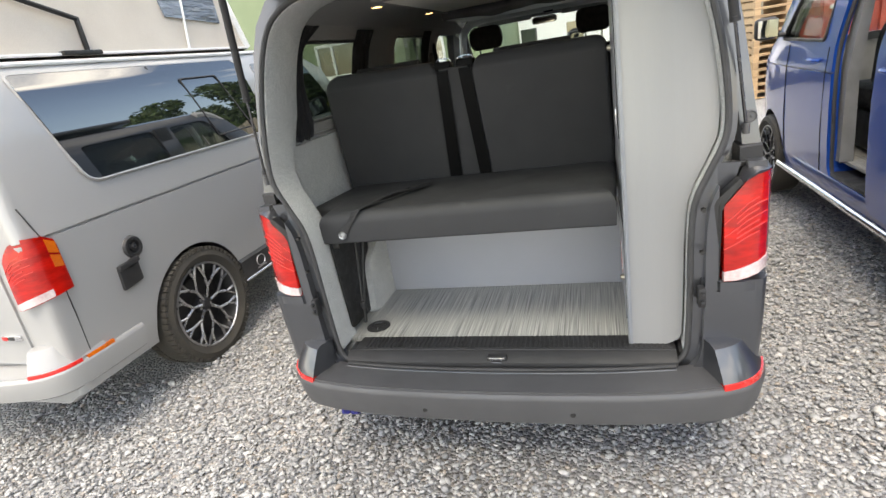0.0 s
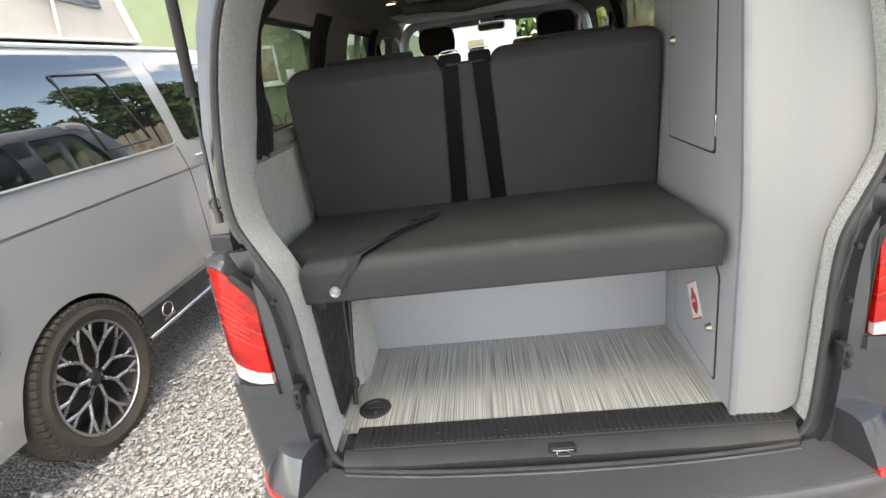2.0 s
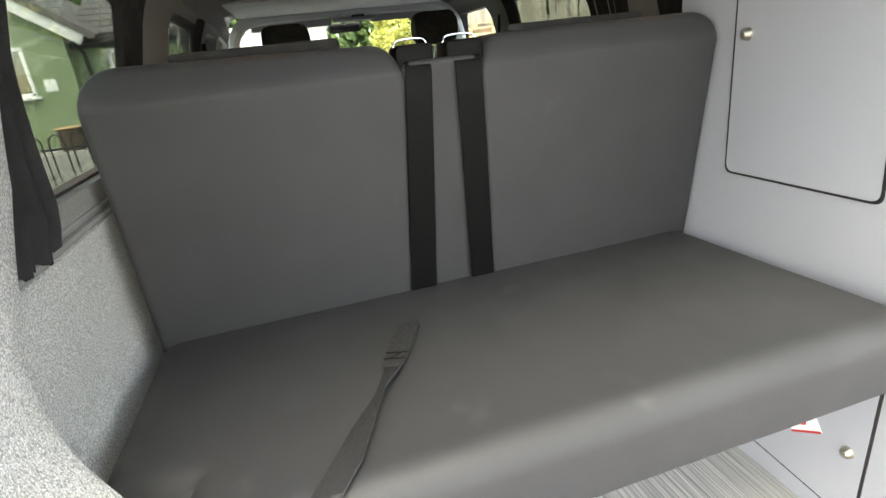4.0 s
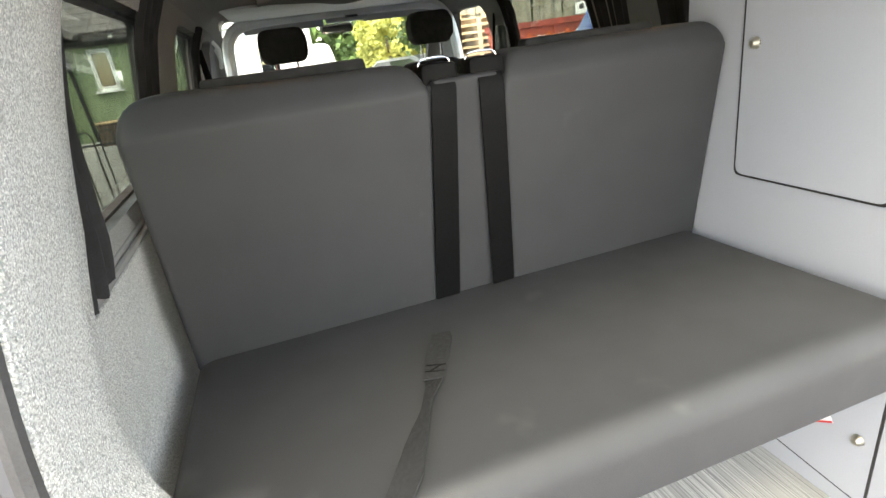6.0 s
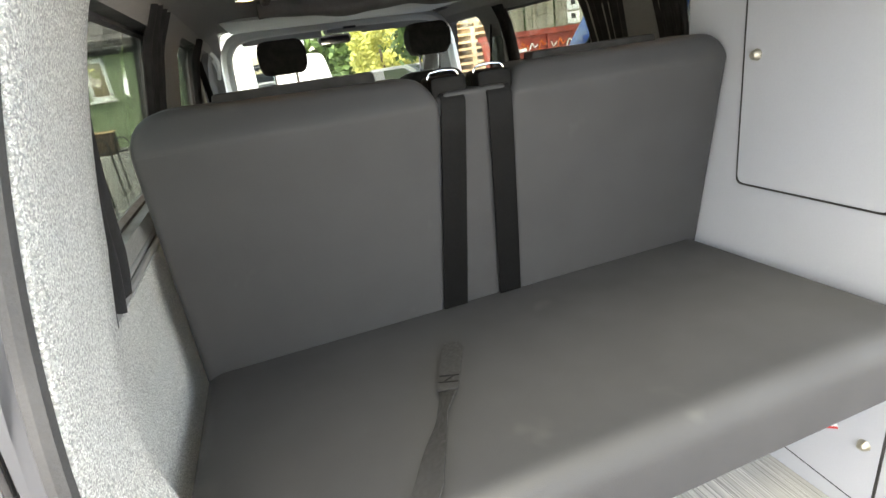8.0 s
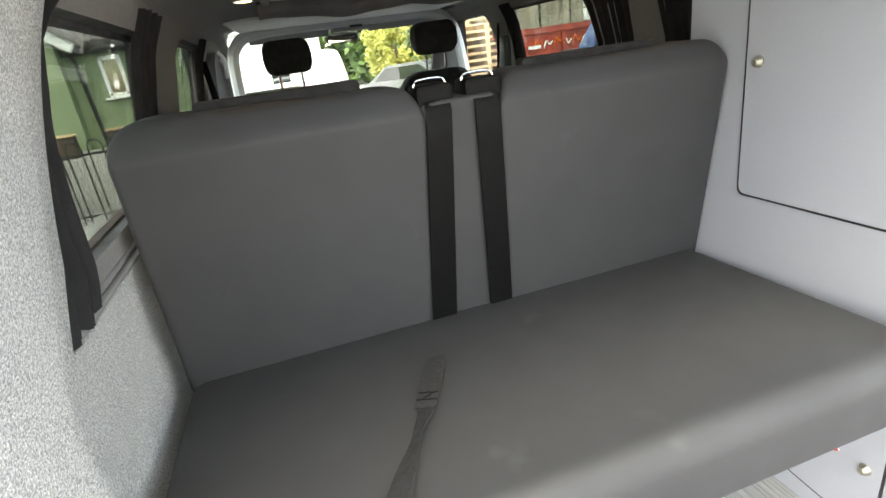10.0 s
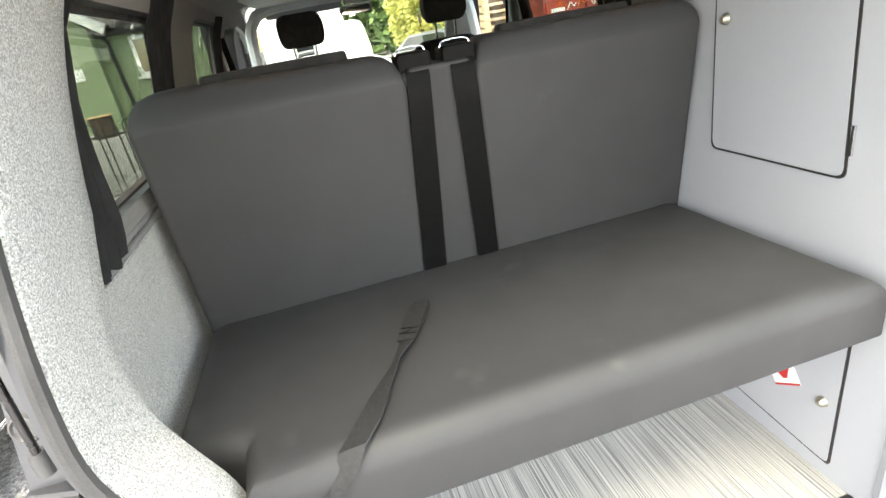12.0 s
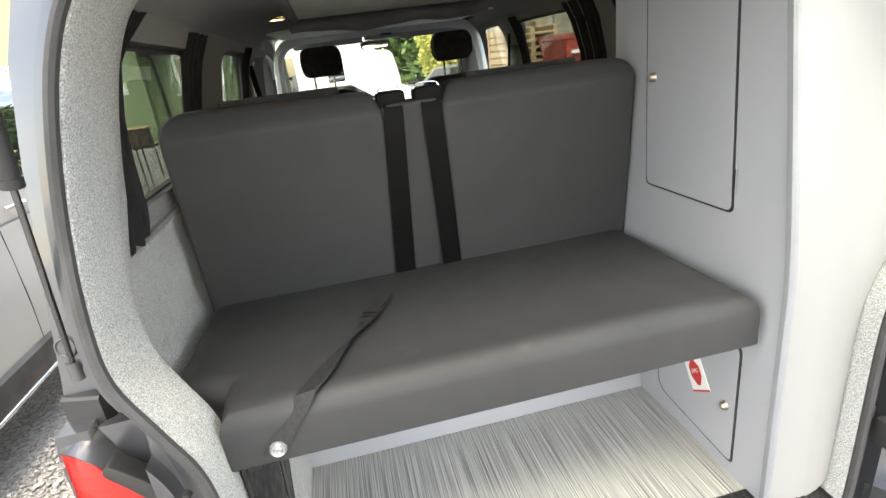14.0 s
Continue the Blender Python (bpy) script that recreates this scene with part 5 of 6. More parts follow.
# side details
for s in (1, -1):
    glass = rounded([(0.495, 1.405), (2.33, 1.405), (2.20, 1.998), (0.34, 1.998)], [0.09, 0.05, 0.05, 0.06], 6)
    g = part("side_window", on_side(glass, s, 0.012, 0.02), DARK_GLASS, pale, "dark privacy glass")
    part("window_frame", tube([(s * (side_x(z) + 0.008), y, z) for y, z in glass], 0.008, 6, True), PALE_PAINT, g)
    part("window_joint", tube([(s * (side_x(z) + 0.016), y, z) for y, z in ((1.51, 1.41), (1.28, 1.99))], 0.004, 5), RUBBER, g)
    slide = rounded([(1.65, 1.47), (2.08, 1.47), (1.87, 1.89), (1.49, 1.89)], 0.015, 3)
    part("sliding_frame", tube([(s * (side_x(z) + 0.017), y, z) for y, z in slide], 0.0055, 6, True), PLASTIC, g, "black frame of the sliding pane")
    dw = rounded([(2.47, 1.405), (3.66, 1.405), (3.24, 1.93), (2.39, 1.955)], [0.05, 0.05, 0.08, 0.05], 5)
    part("door_window", on_side(dw, s, 0.004, 0.008), DARK_GLASS, pale, "cab door glass")
    for y in (0.12, 2.39, 3.52):
        zz = [(0.48, 0), (0.8, 0), (1.19, 0), (1.38, 0)]
        part("panel_gap", tube([(s * (side_x(z) + 0.0012), y - 0.05 * (z > 1.3), z) for z, _ in zz], 0.0035, 5), PLASTIC, pale)
    part("sill_strip", loft([[(s * 0.935, y, 0.36), (s * 0.958, y, 0.38), (s * 0.960, y, 0.52), (s * 0.94, y, 0.54)] for y in (1.425, 3.55)]), PLASTIC, pale, "black sill moulding")
    ring_ = [(s * 0.962, 1.66 + 0.055 * math.cos(a), 0.455 + 0.042 * math.sin(a)) for a in (2 * math.pi * k / 24 for k in range(24))]
    part("sill_mark", joined(tube(ring_, 0.0035, 6, True), box(s * 0.962 - 0.002, s * 0.962 + 0.002, 1.60, 1.72, 0.400, 0.412)), SILVER, pale, "plain grey oval emblem")
    part("side_bar", tube([(s * 0.958, 1.43, 0.368), (s * 0.958, 3.55, 0.368)], 0.013, 10), CHROME, pale, "bright side bar")
    part("door_handle", tube(catmull([(s * 0.952, 2.51, 1.285), (s * 0.985, 2.55, 1.29), (s * 0.985, 2.65, 1.29), (s * 0.952, 2.69, 1.285)], 4), 0.012, 8), PALE_PAINT, pale, "body-coloured door handle")
    mirror = part("door_mirror", box(s * 1.08 - 0.09, s * 1.08 + 0.09, 3.51, 3.61, 1.42, 1.60, 0.04, 3), PLASTIC, pale, "black door mirror")
    part("mirror_glass", box(s * 1.08 - 0.07, s * 1.08 + 0.07, 3.502, 3.508, 1.44, 1.58), MIRROR, mirror)
for x in (0.80, -0.80):
    part("roof_rail", tube([(x - math.copysign(0.03, x), 0.30, 2.052), (x - math.copysign(0.03, x), 3.1, 2.05)], 0.013, 8), WHITE_PAINT, pale, "pale roof gutter rail")
inlet = part("power_inlet", moved(lathe([(0.0, 0.012), (0.018, 0.012), (0.020, 0.004), (0.032, 0.004), (0.034, 0.014), (0.046, 0.014), (0.052, 0.008), (0.054, 0.0), (0.0, -0.01)], 32), Matrix.Translation((0.948, 0.585, 0.985)) @ pose(0, 0, 0, 0, 90, 0) @ Matrix.Scale(1.28, 4)), PLASTIC, pale, "round black power inlet")
part("inlet_pin", moved(lathe([(0.0, 0.02), (0.008, 0.019), (0.010, 0.01), (0.0, 0.01)], 14), Matrix.Translation((0.948, 0.585, 0.985)) @ pose(0, 0, 0, 0, 90, 0) @ Matrix.Scale(1.28, 4)), CHROME, inlet)
flap = part("inlet_box", prism(rounded([(0.428, 0.768), (0.572, 0.785), (0.576, 0.920), (0.434, 0.908)], 0.012, 3), "x", 0.935, 0.968, 0.006), PLASTIC, pale, "black hinged inlet box")
part("inlet_lid", prism(rounded([(0.428, 0.888), (0.576, 0.902), (0.576, 0.932), (0.430, 0.918)], 0.008, 3), "x", 0.955, 0.985, 0.004), PLASTIC, flap)
# pop-top: canvas bellows and lifted roof
low = [(-0.70, 0.05), (0.70, 0.05), (0.72, 2.66), (-0.72, 2.66)]
def tent_ring(k):
    r = []
    for x, y in rounded(low, 0.12, 5):
        t = (y - 0.05) / 2.61
        r.append((x * (1 - 0.03 * k), y - 0.30 * k * t, 2.10 + k * (0.95 - 0.25 * t) + 0.012 * math.sin(9 * x + 7 * y + 6 * k)))
    return r
tent = part("canvas_bellows", loft([tent_ring(k / 8) for k in range(9)], caps=False), CANVAS, pale, "cream canvas roof bellows")
part("lifted_roof", moved(box(-0.74, 0.74, -1.15, 1.35, -0.04, 0.05, 0.03), Matrix.Translation((0, 1.10, 2.98)) @ pose(0, 0, 0, -6, 0, 0)), PALE_PAINT, pale, "raised roof panel")
part("canvas_window", loft([[(0.728, 1.72, 2.325), (0.728, 2.31, 2.29), (0.714, 2.31, 2.29), (0.714, 1.72, 2.325)], [(0.722, 1.70, 2.42), (0.722, 2.31, 2.45), (0.708, 2.31, 2.45), (0.708, 1.70, 2.42)], [(0.716, 1.78, 2.72), (0.714, 2.27, 2.74), (0.700, 2.27, 2.74), (0.702, 1.78, 2.72)]]), FILM, tent, "crinkled clear film window in the canvas")
part("canvas_seam", joined(tube([(0.730, 1.86, 2.10), (0.724, 1.93, 2.5), (0.716, 1.96, 2.8)], 0.010, 6)), WHITE_PAINT, tent, "pale seam tape")
part("canvas_seam", tube([(0.722, 2.60, 2.10), (0.716, 2.42, 2.55), (0.712, 2.33, 2.8)], 0.030, 6), WHITE_PAINT, tent, "broad pale seam tape")
part("roof_hinge", joined(box(0.722, 0.748, 0.96, 0.984, 2.10, 2.30, 0.006), box(0.70, 0.755, 0.80, 1.06, 2.09, 2.115, 0.006), tube([(0.735, 0.97, 2.29), (0.735, 0.45, 2.44)], 0.015, 8)), IRON, pale, "black roof lift arm")
part("tent_base", tube([(x * 1.02, y, 2.098) for x, y in rounded(low, 0.12, 5)], 0.010, 6, True), WHITE_PAINT, pale, "pale base rail of the canvas")
# tail: gate with window and badge
gp = prism(rounded([(-0.72, 0.56), (0.72, 0.56), (0.735, 1.10), (0.80, 1.30), (0.72, 1.96), (-0.72, 1.96), (-0.80, 1.30), (-0.735, 1.10)], 0.05, 4), "y", -0.012, 0.01, 0.006)
for v in gp.verts:
    v.co.y += lean(v.co.z)
part("tailgate", gp, PALE_PAINT, pale)
gw = prism(rounded([(-0.66, 1.34), (0.66, 1.34), (0.61, 1.88), (-0.61, 1.88)], 0.06, 4), "y", -0.02, -0.008, 0.004)
for v in gw.verts:
    v.co.y += lean(v.co.z)
part("rear_window", gw, DARK_GLASS, pale, "dark rear window")
bd = part("badge", box(0.56, 0.70, -0.024, -0.010, 0.705, 0.735, 0.003), CHROME, pale, "small chrome badge")
part("badge_mark", box(0.565, 0.60, -0.027, -0.02, 0.710, 0.730, 0.001), RED_INK, bd)
part("badge_mark", box(0.61, 0.65, -0.027, -0.02, 0.710, 0.730, 0.001), PLASTIC, bd)


# ---- the blue van with its sliding door open ----
blue = thing("van", (2.945, 0.0, 0), "blue van with its side door slid open", "van", "parked vans")
DOOR_HOLE = rounded([(1.28, 0.50), (2.56, 0.50), (2.58, 1.1), (2.62, 1.4), (2.50, 1.965), (1.28, 1.965)], 0.08, 5)
B_DOOR = rounded([(2.80, 1.42), (3.72, 1.42), (3.28, 1.93), (2.74, 1.95)], 0.05, 4)
B_FAR = rounded([(1.4, 1.42), (2.5, 1.42), (2.5, 1.92), (1.4, 1.92)], 0.05, 4)
bcuts = [(cavity(), 2), (prism(DOOR_HOLE, "x", -1.1, -0.7), 0), (prism(B_DOOR, "x", -1.1, -0.7), 1), (prism(B_DOOR, "x", 0.7, 1.1), 1), (prism(B_FAR, "x", 0.7, 1.1), 1),
         (prism(rounded([(-0.74, 1.36), (0.74, 1.36), (0.70, 2.03), (-0.70, 2.03)], 0.07, 4), "y", 3.0, 4.4), 1)] + arches()
carved("body", outer_shell(), [BLUE_PAINT, PLASTIC, CAB_GREY], bcuts, blue, "glossy blue painted shell")
for y in (0.95, 3.95):
    for s in (1, -1):
        wheel(blue, s * 0.845, y, 0.372, s)
bumper(blue, BLUE_PAINT, BLUE_PAINT)
for s in (1, -1):
    tail_light(blue, s).location = (0.014 * s, -0.016, 0)
bw = part("door_window", on_side(B_DOOR, -1, -0.008, 0.005), CLEAR_PANE, blue, "clear cab door pane", 0)
bw.visible_shadow = False
part("window_rubber", tube([(-(side_x(z) + 0.002), y, z) for y, z in B_DOOR], 0.011, 6, True), PLASTIC, bw)
bf = part("far_window", on_side(B_FAR, 1, -0.008, 0.005), CLEAR_PANE, blue, "", 0)
bf.visible_shadow = False
bs = part("windscreen", loft([[(-0.74, 4.08, 1.36), (0.74, 4.08, 1.36), (0.74, 4.085, 1.36), (-0.74, 4.085, 1.36)], [(-0.70, 3.45, 2.03), (0.70, 3.45, 2.03), (0.70, 3.455, 2.03), (-0.70, 3.455, 2.03)]]), CLEAR_PANE, blue, "clear windscreen", 0)
bs.visible_shadow = False
part("van_floor", box(-0.84, 0.85, 0.2, 3.3, 0.58, 0.60), VINYL, blue, "pale vinyl floor")
part("door_step", box(-0.93, -0.70, 1.35, 2.52, 0.50, 0.53, 0.008), PLASTIC, blue, "black door step")
part("side_bar", tube([(-0.985, 0.95, 0.40), (-0.985, 3.45, 0.40)], 0.026, 12), CHROME, blue, "bright side bar")
part("opening_seal", tube([(-(side_x(z) - 0.03), y, z) for y, z in DOOR_HOLE], 0.014, 6, True), RUBBER, blue, "black rubber door seal")
part("b_pillar_trim", loft([[(-0.885, 2.50, 0.60), (-0.80, 2.50, 0.60), (-0.80, 2.66, 0.60), (-0.885, 2.66, 0.60)], [(-0.87, 2.54, 1.2), (-0.80, 2.54, 1.2), (-0.80, 2.66, 1.2), (-0.87, 2.66, 1.2)], [(-0.79, 2.50, 1.95), (-0.74, 2.50, 1.95), (-0.74, 2.62, 1.95), (-0.79, 2.62, 1.95)]]), CAB_GREY, blue, "grey pillar trim")
# slid-back door, standing proud of the side
dpan = rounded([(0.58, 0.46), (1.80, 0.46), (1.82, 1.0), (1.86, 1.40), (1.71, 1.985), (0.58, 1.985)], [0.05, 0.10, 0.05, 0.05, 0.08, 0.05], 5)
sd = part("sliding_door", on_side(dpan, -1, 0.062, 0.045), BLUE_PAINT, blue, "glossy blue sliding door, slid back")
dwin = rounded([(0.67, 1.425), (1.73, 1.425), (1.75, 1.50), (1.64, 1.92), (0.67, 1.92)], 0.05, 5)
part("sliding_door_window", on_side(dwin, -1, 0.067, 0.008), DARK_GLASS, sd, "dark sliding door window")
part("window_trim", tube([(-(side_x(z) + 0.070), y, z) for y, z in ((0.67, 1.41), (1.75, 1.41))], 0.011, 6), CHROME, sd)
part("sliding_door_handle", joined(tube(catmull([(-1.005, 1.56, 1.292), (-1.045, 1.60, 1.296), (-1.048, 1.68, 1.298), (-1.005, 1.74, 1.294)], 4), 0.012, 8),
     moved(lathe([(0.0, -0.004), (0.03, 0.0), (0.036, 0.004), (0.0, 0.004)], 20), Matrix.Translation((-1.006, 1.655, 1.275)) @ pose(0, 0, 0, 0, -90, 0))), BLUE_PAINT, sd, "blue door handle")
part("door_crease", tube([(-(side_x(z) + 0.062), y, z) for y, z in ((0.6, 1.215), (1.83, 1.215))], 0.006, 6), BLUE_PAINT, sd)
part("panel_gap", tube([(-(side_x(z) + 0.0012), 3.52, z) for z in (0.5, 0.8, 1.19, 1.38)], 0.004, 5), PLASTIC, blue)
part("panel_gap", tube([(-(side_x(z) + 0.0012), 2.70, z) for z in (0.5, 0.8, 1.19, 1.38)], 0.004, 5), PLASTIC, blue)
part("door_handle", tube(catmull([(-0.952, 2.80, 1.285), (-0.985, 2.84, 1.29), (-0.985, 2.94, 1.29), (-0.952, 2.98, 1.285)], 4), 0.012, 8), BLUE_PAINT, blue)
bm_ = part("door_mirror", box(-1.17, -0.99, 3.60, 3.70, 1.44, 1.62, 0.04, 3), PLASTIC, blue, "black door mirror")
part("mirror_glass", box(-1.155, -1.005, 3.592, 3.60, 1.46, 1.60), MIRROR, bm_)
part("mirror_arm", tube([(-0.93, 3.66, 1.46), (-1.02, 3.66, 1.47)], 0.02, 8), PLASTIC, bm_)
for x in (-0.42, 0.42):
    front_seat((2.945 + x, 2.62 if x < 0 else 2.9, 0.62), "black cloth seat in the blue van")


# ---- house, railing and yard beyond ----
HY = 10.6
house = thing("house", (0, HY, 0), "green rendered bungalow with white windows and tiled roof", "house")
wall_pts = [(-11.5, 0.0), (-3.75, 0.0), (-3.75, 2.62), (-7.0, 4.9), (-11.5, 4.9)]
HOLES = [(-6.0, -4.42, 1.74, 2.50), (-8.2, -7.2, 1.75, 2.5)]
hb = prism(wall_pts, "y", 0.0, 0.3)
carved("gable_wall", hb, [GREEN_RENDER, WHITE_PAINT], [(box(a, b, -0.5, 0.8, c, d), 1) for a, b, c, d in HOLES], house, "pale green rendered gable wall")
wing_holes = [(-3.19, -2.89, 1.70, 2.36)]
carved("wing_wall", box(-3.75, -1.75, 0.25, 0.5, 0.0, 2.50), [GREEN_RENDER, WHITE_PAINT], [(box(a, b, -0.5, 0.9, c, d), 1) for a, b, c, d in wing_holes], house, "green rendered wing wall")
def house_window(a, b, c, d, y, shares):
    w = part("window", joined(box(a - 0.02, b + 0.02, y - 0.02, y + 0.06, d - 0.05, d + 0.02, 0.006), box(a - 0.02, b + 0.02, y - 0.02, y + 0.06, c - 0.02, c + 0.05, 0.006),
                              *[box(x - 0.03, x + 0.03, y - 0.02, y + 0.06, c, d, 0.005) for x in [a + (b - a) * q for q in shares]]), WHITE_PAINT, house, "white plastic window")
    part("pane", box(a, b, y + 0.01, y + 0.03, c, d), DARK_GLASS, w)
    part("sill", box(a - 0.08, b + 0.08, y - 0.10, y + 0.05, c - 0.06, c - 0.015, 0.008), WHITE_PAINT, w)
for a, b, c, d in HOLES:
    house_window(a, b, c, d, 0.0, (0.0, 0.26, 0.71, 1.0))
for a, b, c, d in wing_holes:
    house_window(a, b, c, d, 0.26, (0.0, 1.0))
part("barge_board", moved(box(-4.2, 0.15, -0.16, -0.10, -0.09, 0.09, 0.01), Matrix.Translation((-3.55, 0, 2.62)) @ pose(0, 0, 0, 0, 35, 0)), WHITE_PAINT, house, "white barge board")
part("gable_roof", moved(box(-4.3, 0.3, -0.2, 6.0, 0.09, 0.2), Matrix.Translation((-3.55, 0, 2.62)) @ pose(0, 0, 0, 0, 35, 0)), TILE, house, "dark tiled roof")
part("gutter", tube([(-3.7, 0.12, 2.50), (-1.65, 0.12, 2.50)], 0.05, 10), PLASTIC, house, "black gutter")
part("eaves_board", box(-3.74, -1.65, 0.16, 0.2, 2.42, 2.56), PLASTIC, house)
part("downpipe", tube([(-3.62, 0.1, 2.48), (-3.55, 0.17, 2.35), (-3.45, 0.18, 0.0)], 0.035, 8), PLASTIC, house, "dark downpipe")
part("notice", box(-4.24, -4.06, -0.02, 0.0, 1.78, 1.98, 0.004), PAPER, house, "small framed white notice")
part("wall_lamp", joined(box(-6.3, -6.0, -0.12, 0.0, 3.9, 4.1, 0.02), box(-6.35, -6.15, -0.25, -0.1, 3.85, 4.0, 0.02)), WHITE_PAINT, house, "white wall lamp")
part("wing_end", box(-2.0, -1.75, 0.5, 6.0, 0.0, 2.5), GREEN_RENDER, house)
wr = part("wing_roof", moved(box(-3.74, -1.6, 0.0, 3.2, 0.0, 0.06), Matrix.Translation((0, 0.12, 2.55)) @ pose(0, 0, 0, 24, 0, 0)), TILE, house, "dark tiled wing roof")
tile = bpy.data.meshes.new("roof_tile")
tb = box(-0.16, 0.16, 0.0, 0.36, 0.06, 0.095, 0.008, 1)
tb.to_mesh(tile)
tb.free()
tile.materials.append(TILE)
for r in range(7):
    for c in range(7):
        o = new("roof_tile", tile)
        o.parent = wr
        o.matrix_local = Matrix.Translation((0, 0.12, 2.55)) @ pose(0, 0, 0, 24, 0, 0) @ Matrix.Translation((-3.56 + c * 0.325, r * 0.32, 0.012)) @ pose(0, 0, 0, -3, 0, 0)

# raised terrace and hooped railing in front of the house
solid("terrace_wall", box(-12.0, -1.7, 9.2, 10.6, -0.2, 0.85, 0.01), CONCRETE, "low grey concrete terrace wall", "wall", "", "structure")
rail = thing("railing", (0, 8.35, 0), "black iron railing with hooped tops", "railing")
for i in range(27):
    x = -7.6 + i * 0.28
    hoop = [(x, 0, 0.0), (x, 0, 1.05)] + [(x + 0.095 - 0.095 * math.cos(math.pi * k / 8), 0, 1.08 + 0.11 * math.sin(math.pi * k / 8)) for k in range(9)] + [(x + 0.19, 0, 1.05), (x + 0.19, 0, 0.0)]
    part("hoop", tube(hoop, 0.013, 6), IRON, rail)
part("rail_bar", joined(box(-7.7, -0.3, -0.02, 0.02, 0.98, 1.01), box(-7.7, -0.3, -0.02, 0.02, 0.10, 0.12)), IRON, rail)
for i in range(4):
    p_ = thing("planter", (-4.6 + i * 0.82, 9.6, 0.85), "brown wicker planter on the terrace", "planter", "planters")
    part("basket", prism(rounded([(-0.16, -0.12), (0.16, -0.12), (0.16, 0.12), (-0.16, 0.12)], 0.03, 3), "z", 0.0, 0.36, 0.02), BARK, p_)
    part("rim", tube([(x, y, 0.36) for x, y in rounded([(-0.17, -0.13), (0.17, -0.13), (0.17, 0.13), (-0.17, 0.13)], 0.03, 3)], 0.016, 6, True), PALLET_WOOD, p_)

sgn = thing("sign_board", (-6.5, 8.2, 0.0), "green sign board on two posts", "sign")
part("board", box(-0.9, 0.9, -0.02, 0.02, 0.9, 1.55, 0.01), GREEN_SIGN, sgn)
for k in range(5):
    part("lettering_bar", box(-0.75 + k * 0.3, -0.53 + k * 0.3, -0.026, -0.018, 1.12, 1.36), WHITE_PAINT, sgn)
for x in (-0.7, 0.7):
    part("post", box(x - 0.04, x + 0.04, 0.02, 0.1, 0.0, 1.5, 0.006), FENCE_WOOD, sgn)

# fence, skip, pallets and trees on the far side of the yard
fence = thing("board_fence", (0, 0, 0), "weathered vertical board fence", "fence")
plank = bpy.data.meshes.new("fence_board")
pb = box(-0.07, 0.07, -0.012, 0.012, 0.0, 2.75, 0.004, 1)
pb.to_mesh(plank)
pb.free()
plank.materials.append(FENCE_WOOD)
rng = random.Random(4)
for i in range(110):
    o = new("fence_board", plank)
    o.parent = fence
    t = i / 109
    o.matrix_local = Matrix.Translation((3.6 + 12.0 * t, 12.4 - 7.6 * t, rng.uniform(-0.05, 0.05))) @ pose(0, 0, 0, rng.uniform(-1, 1), rng.uniform(-1.2, 1.2), -32 + rng.uniform(-3, 3)) @ Matrix.Diagonal((1.0, 1, 1, 1))
part("fence_rail", tube([(3.6, 12.5, 0.6), (15.6, 4.9, 0.6)], 0.05, 6), FENCE_WOOD, fence)
part("fence_rail", tube([(3.6, 12.5, 2.2), (15.6, 4.9, 2.2)], 0.05, 6), FENCE_WOOD, fence)
skip = thing("skip", (4.9, 9.4, 0), "red steel skip beside the fence", "skip")
part("tub", loft([[(-0.7, -0.4, 0.1), (0.7, -0.4, 0.1), (0.7, 0.5, 0.1), (-0.7, 0.5, 0.1)], [(-0.9, -0.5, 1.75), (0.9, -0.5, 1.75), (0.9, 0.6, 1.75), (-0.9, 0.6, 1.75)], [(-0.94, -0.54, 1.76), (0.94, -0.54, 1.76), (0.94, 0.64, 1.76), (-0.94, 0.64, 1.76)], [(-0.94, -0.54, 1.86), (0.94, -0.54, 1.86), (0.94, 0.64, 1.86), (-0.94, 0.64, 1.86)]]), SKIP_RED, skip)
for k in range(6):
    part("scrawl", tube(catmull([(-0.62 + 0.2 * k, -0.513, 1.50), (-0.56 + 0.2 * k, -0.515, 1.66 - 0.04 * (k % 2)), (-0.50 + 0.2 * k, -0.512, 1.52 + 0.03 * (k % 3)), (-0.44 + 0.2 * k, -0.515, 1.60)], 4), 0.012, 5), PAPER if k % 2 else AMBER_LENS, skip)
part("tub_rib", joined(*[box(x - 0.04, x + 0.04, -0.53, -0.42, 0.9, 1.75) for x in (-0.8, 0.0, 0.8)]), SKIP_RED, skip)
part("marking", box(-0.75, -0.5, -0.56, -0.5, 1.50, 1.56), PAPER, skip)
def pallet_stack(at, n, turn):
    p = thing("pallet_stack", Matrix.Translation(at) @ pose(0, 0, 0, 0, 0, turn), "stack of wooden pallets", "pallets", "pallet stacks")
    for k in range(n):
        q = part("pallet", box(-0.05, 0.05, -0.5, 0.5, 0.02 + k * 0.14, 0.115 + k * 0.14), PALLET_WOOD, p, "", 0)
        for name, data, spots in (("bearer", BEARER, [(x, 0, 0) for x in (-0.55, 0.55)]), ("slat", SLAT, [(0, -0.45 + i * 0.18, 0.125) for i in range(6)] + [(0, y, 0.010) for y in (-0.45, 0.45)])):
            for x, y, z in spots:
                o = new(name, data)
                o.parent = q
                o.location = (x, y, z + k * 0.14)
def shared(name, bm, mat):
    me = bpy.data.meshes.new(name)
    bm.to_mesh(me)
    bm.free()
    me.materials.append(mat)
    return me
BEARER = shared("bearer", box(-0.05, 0.05, -0.5, 0.5, 0.02, 0.115), PALLET_WOOD)
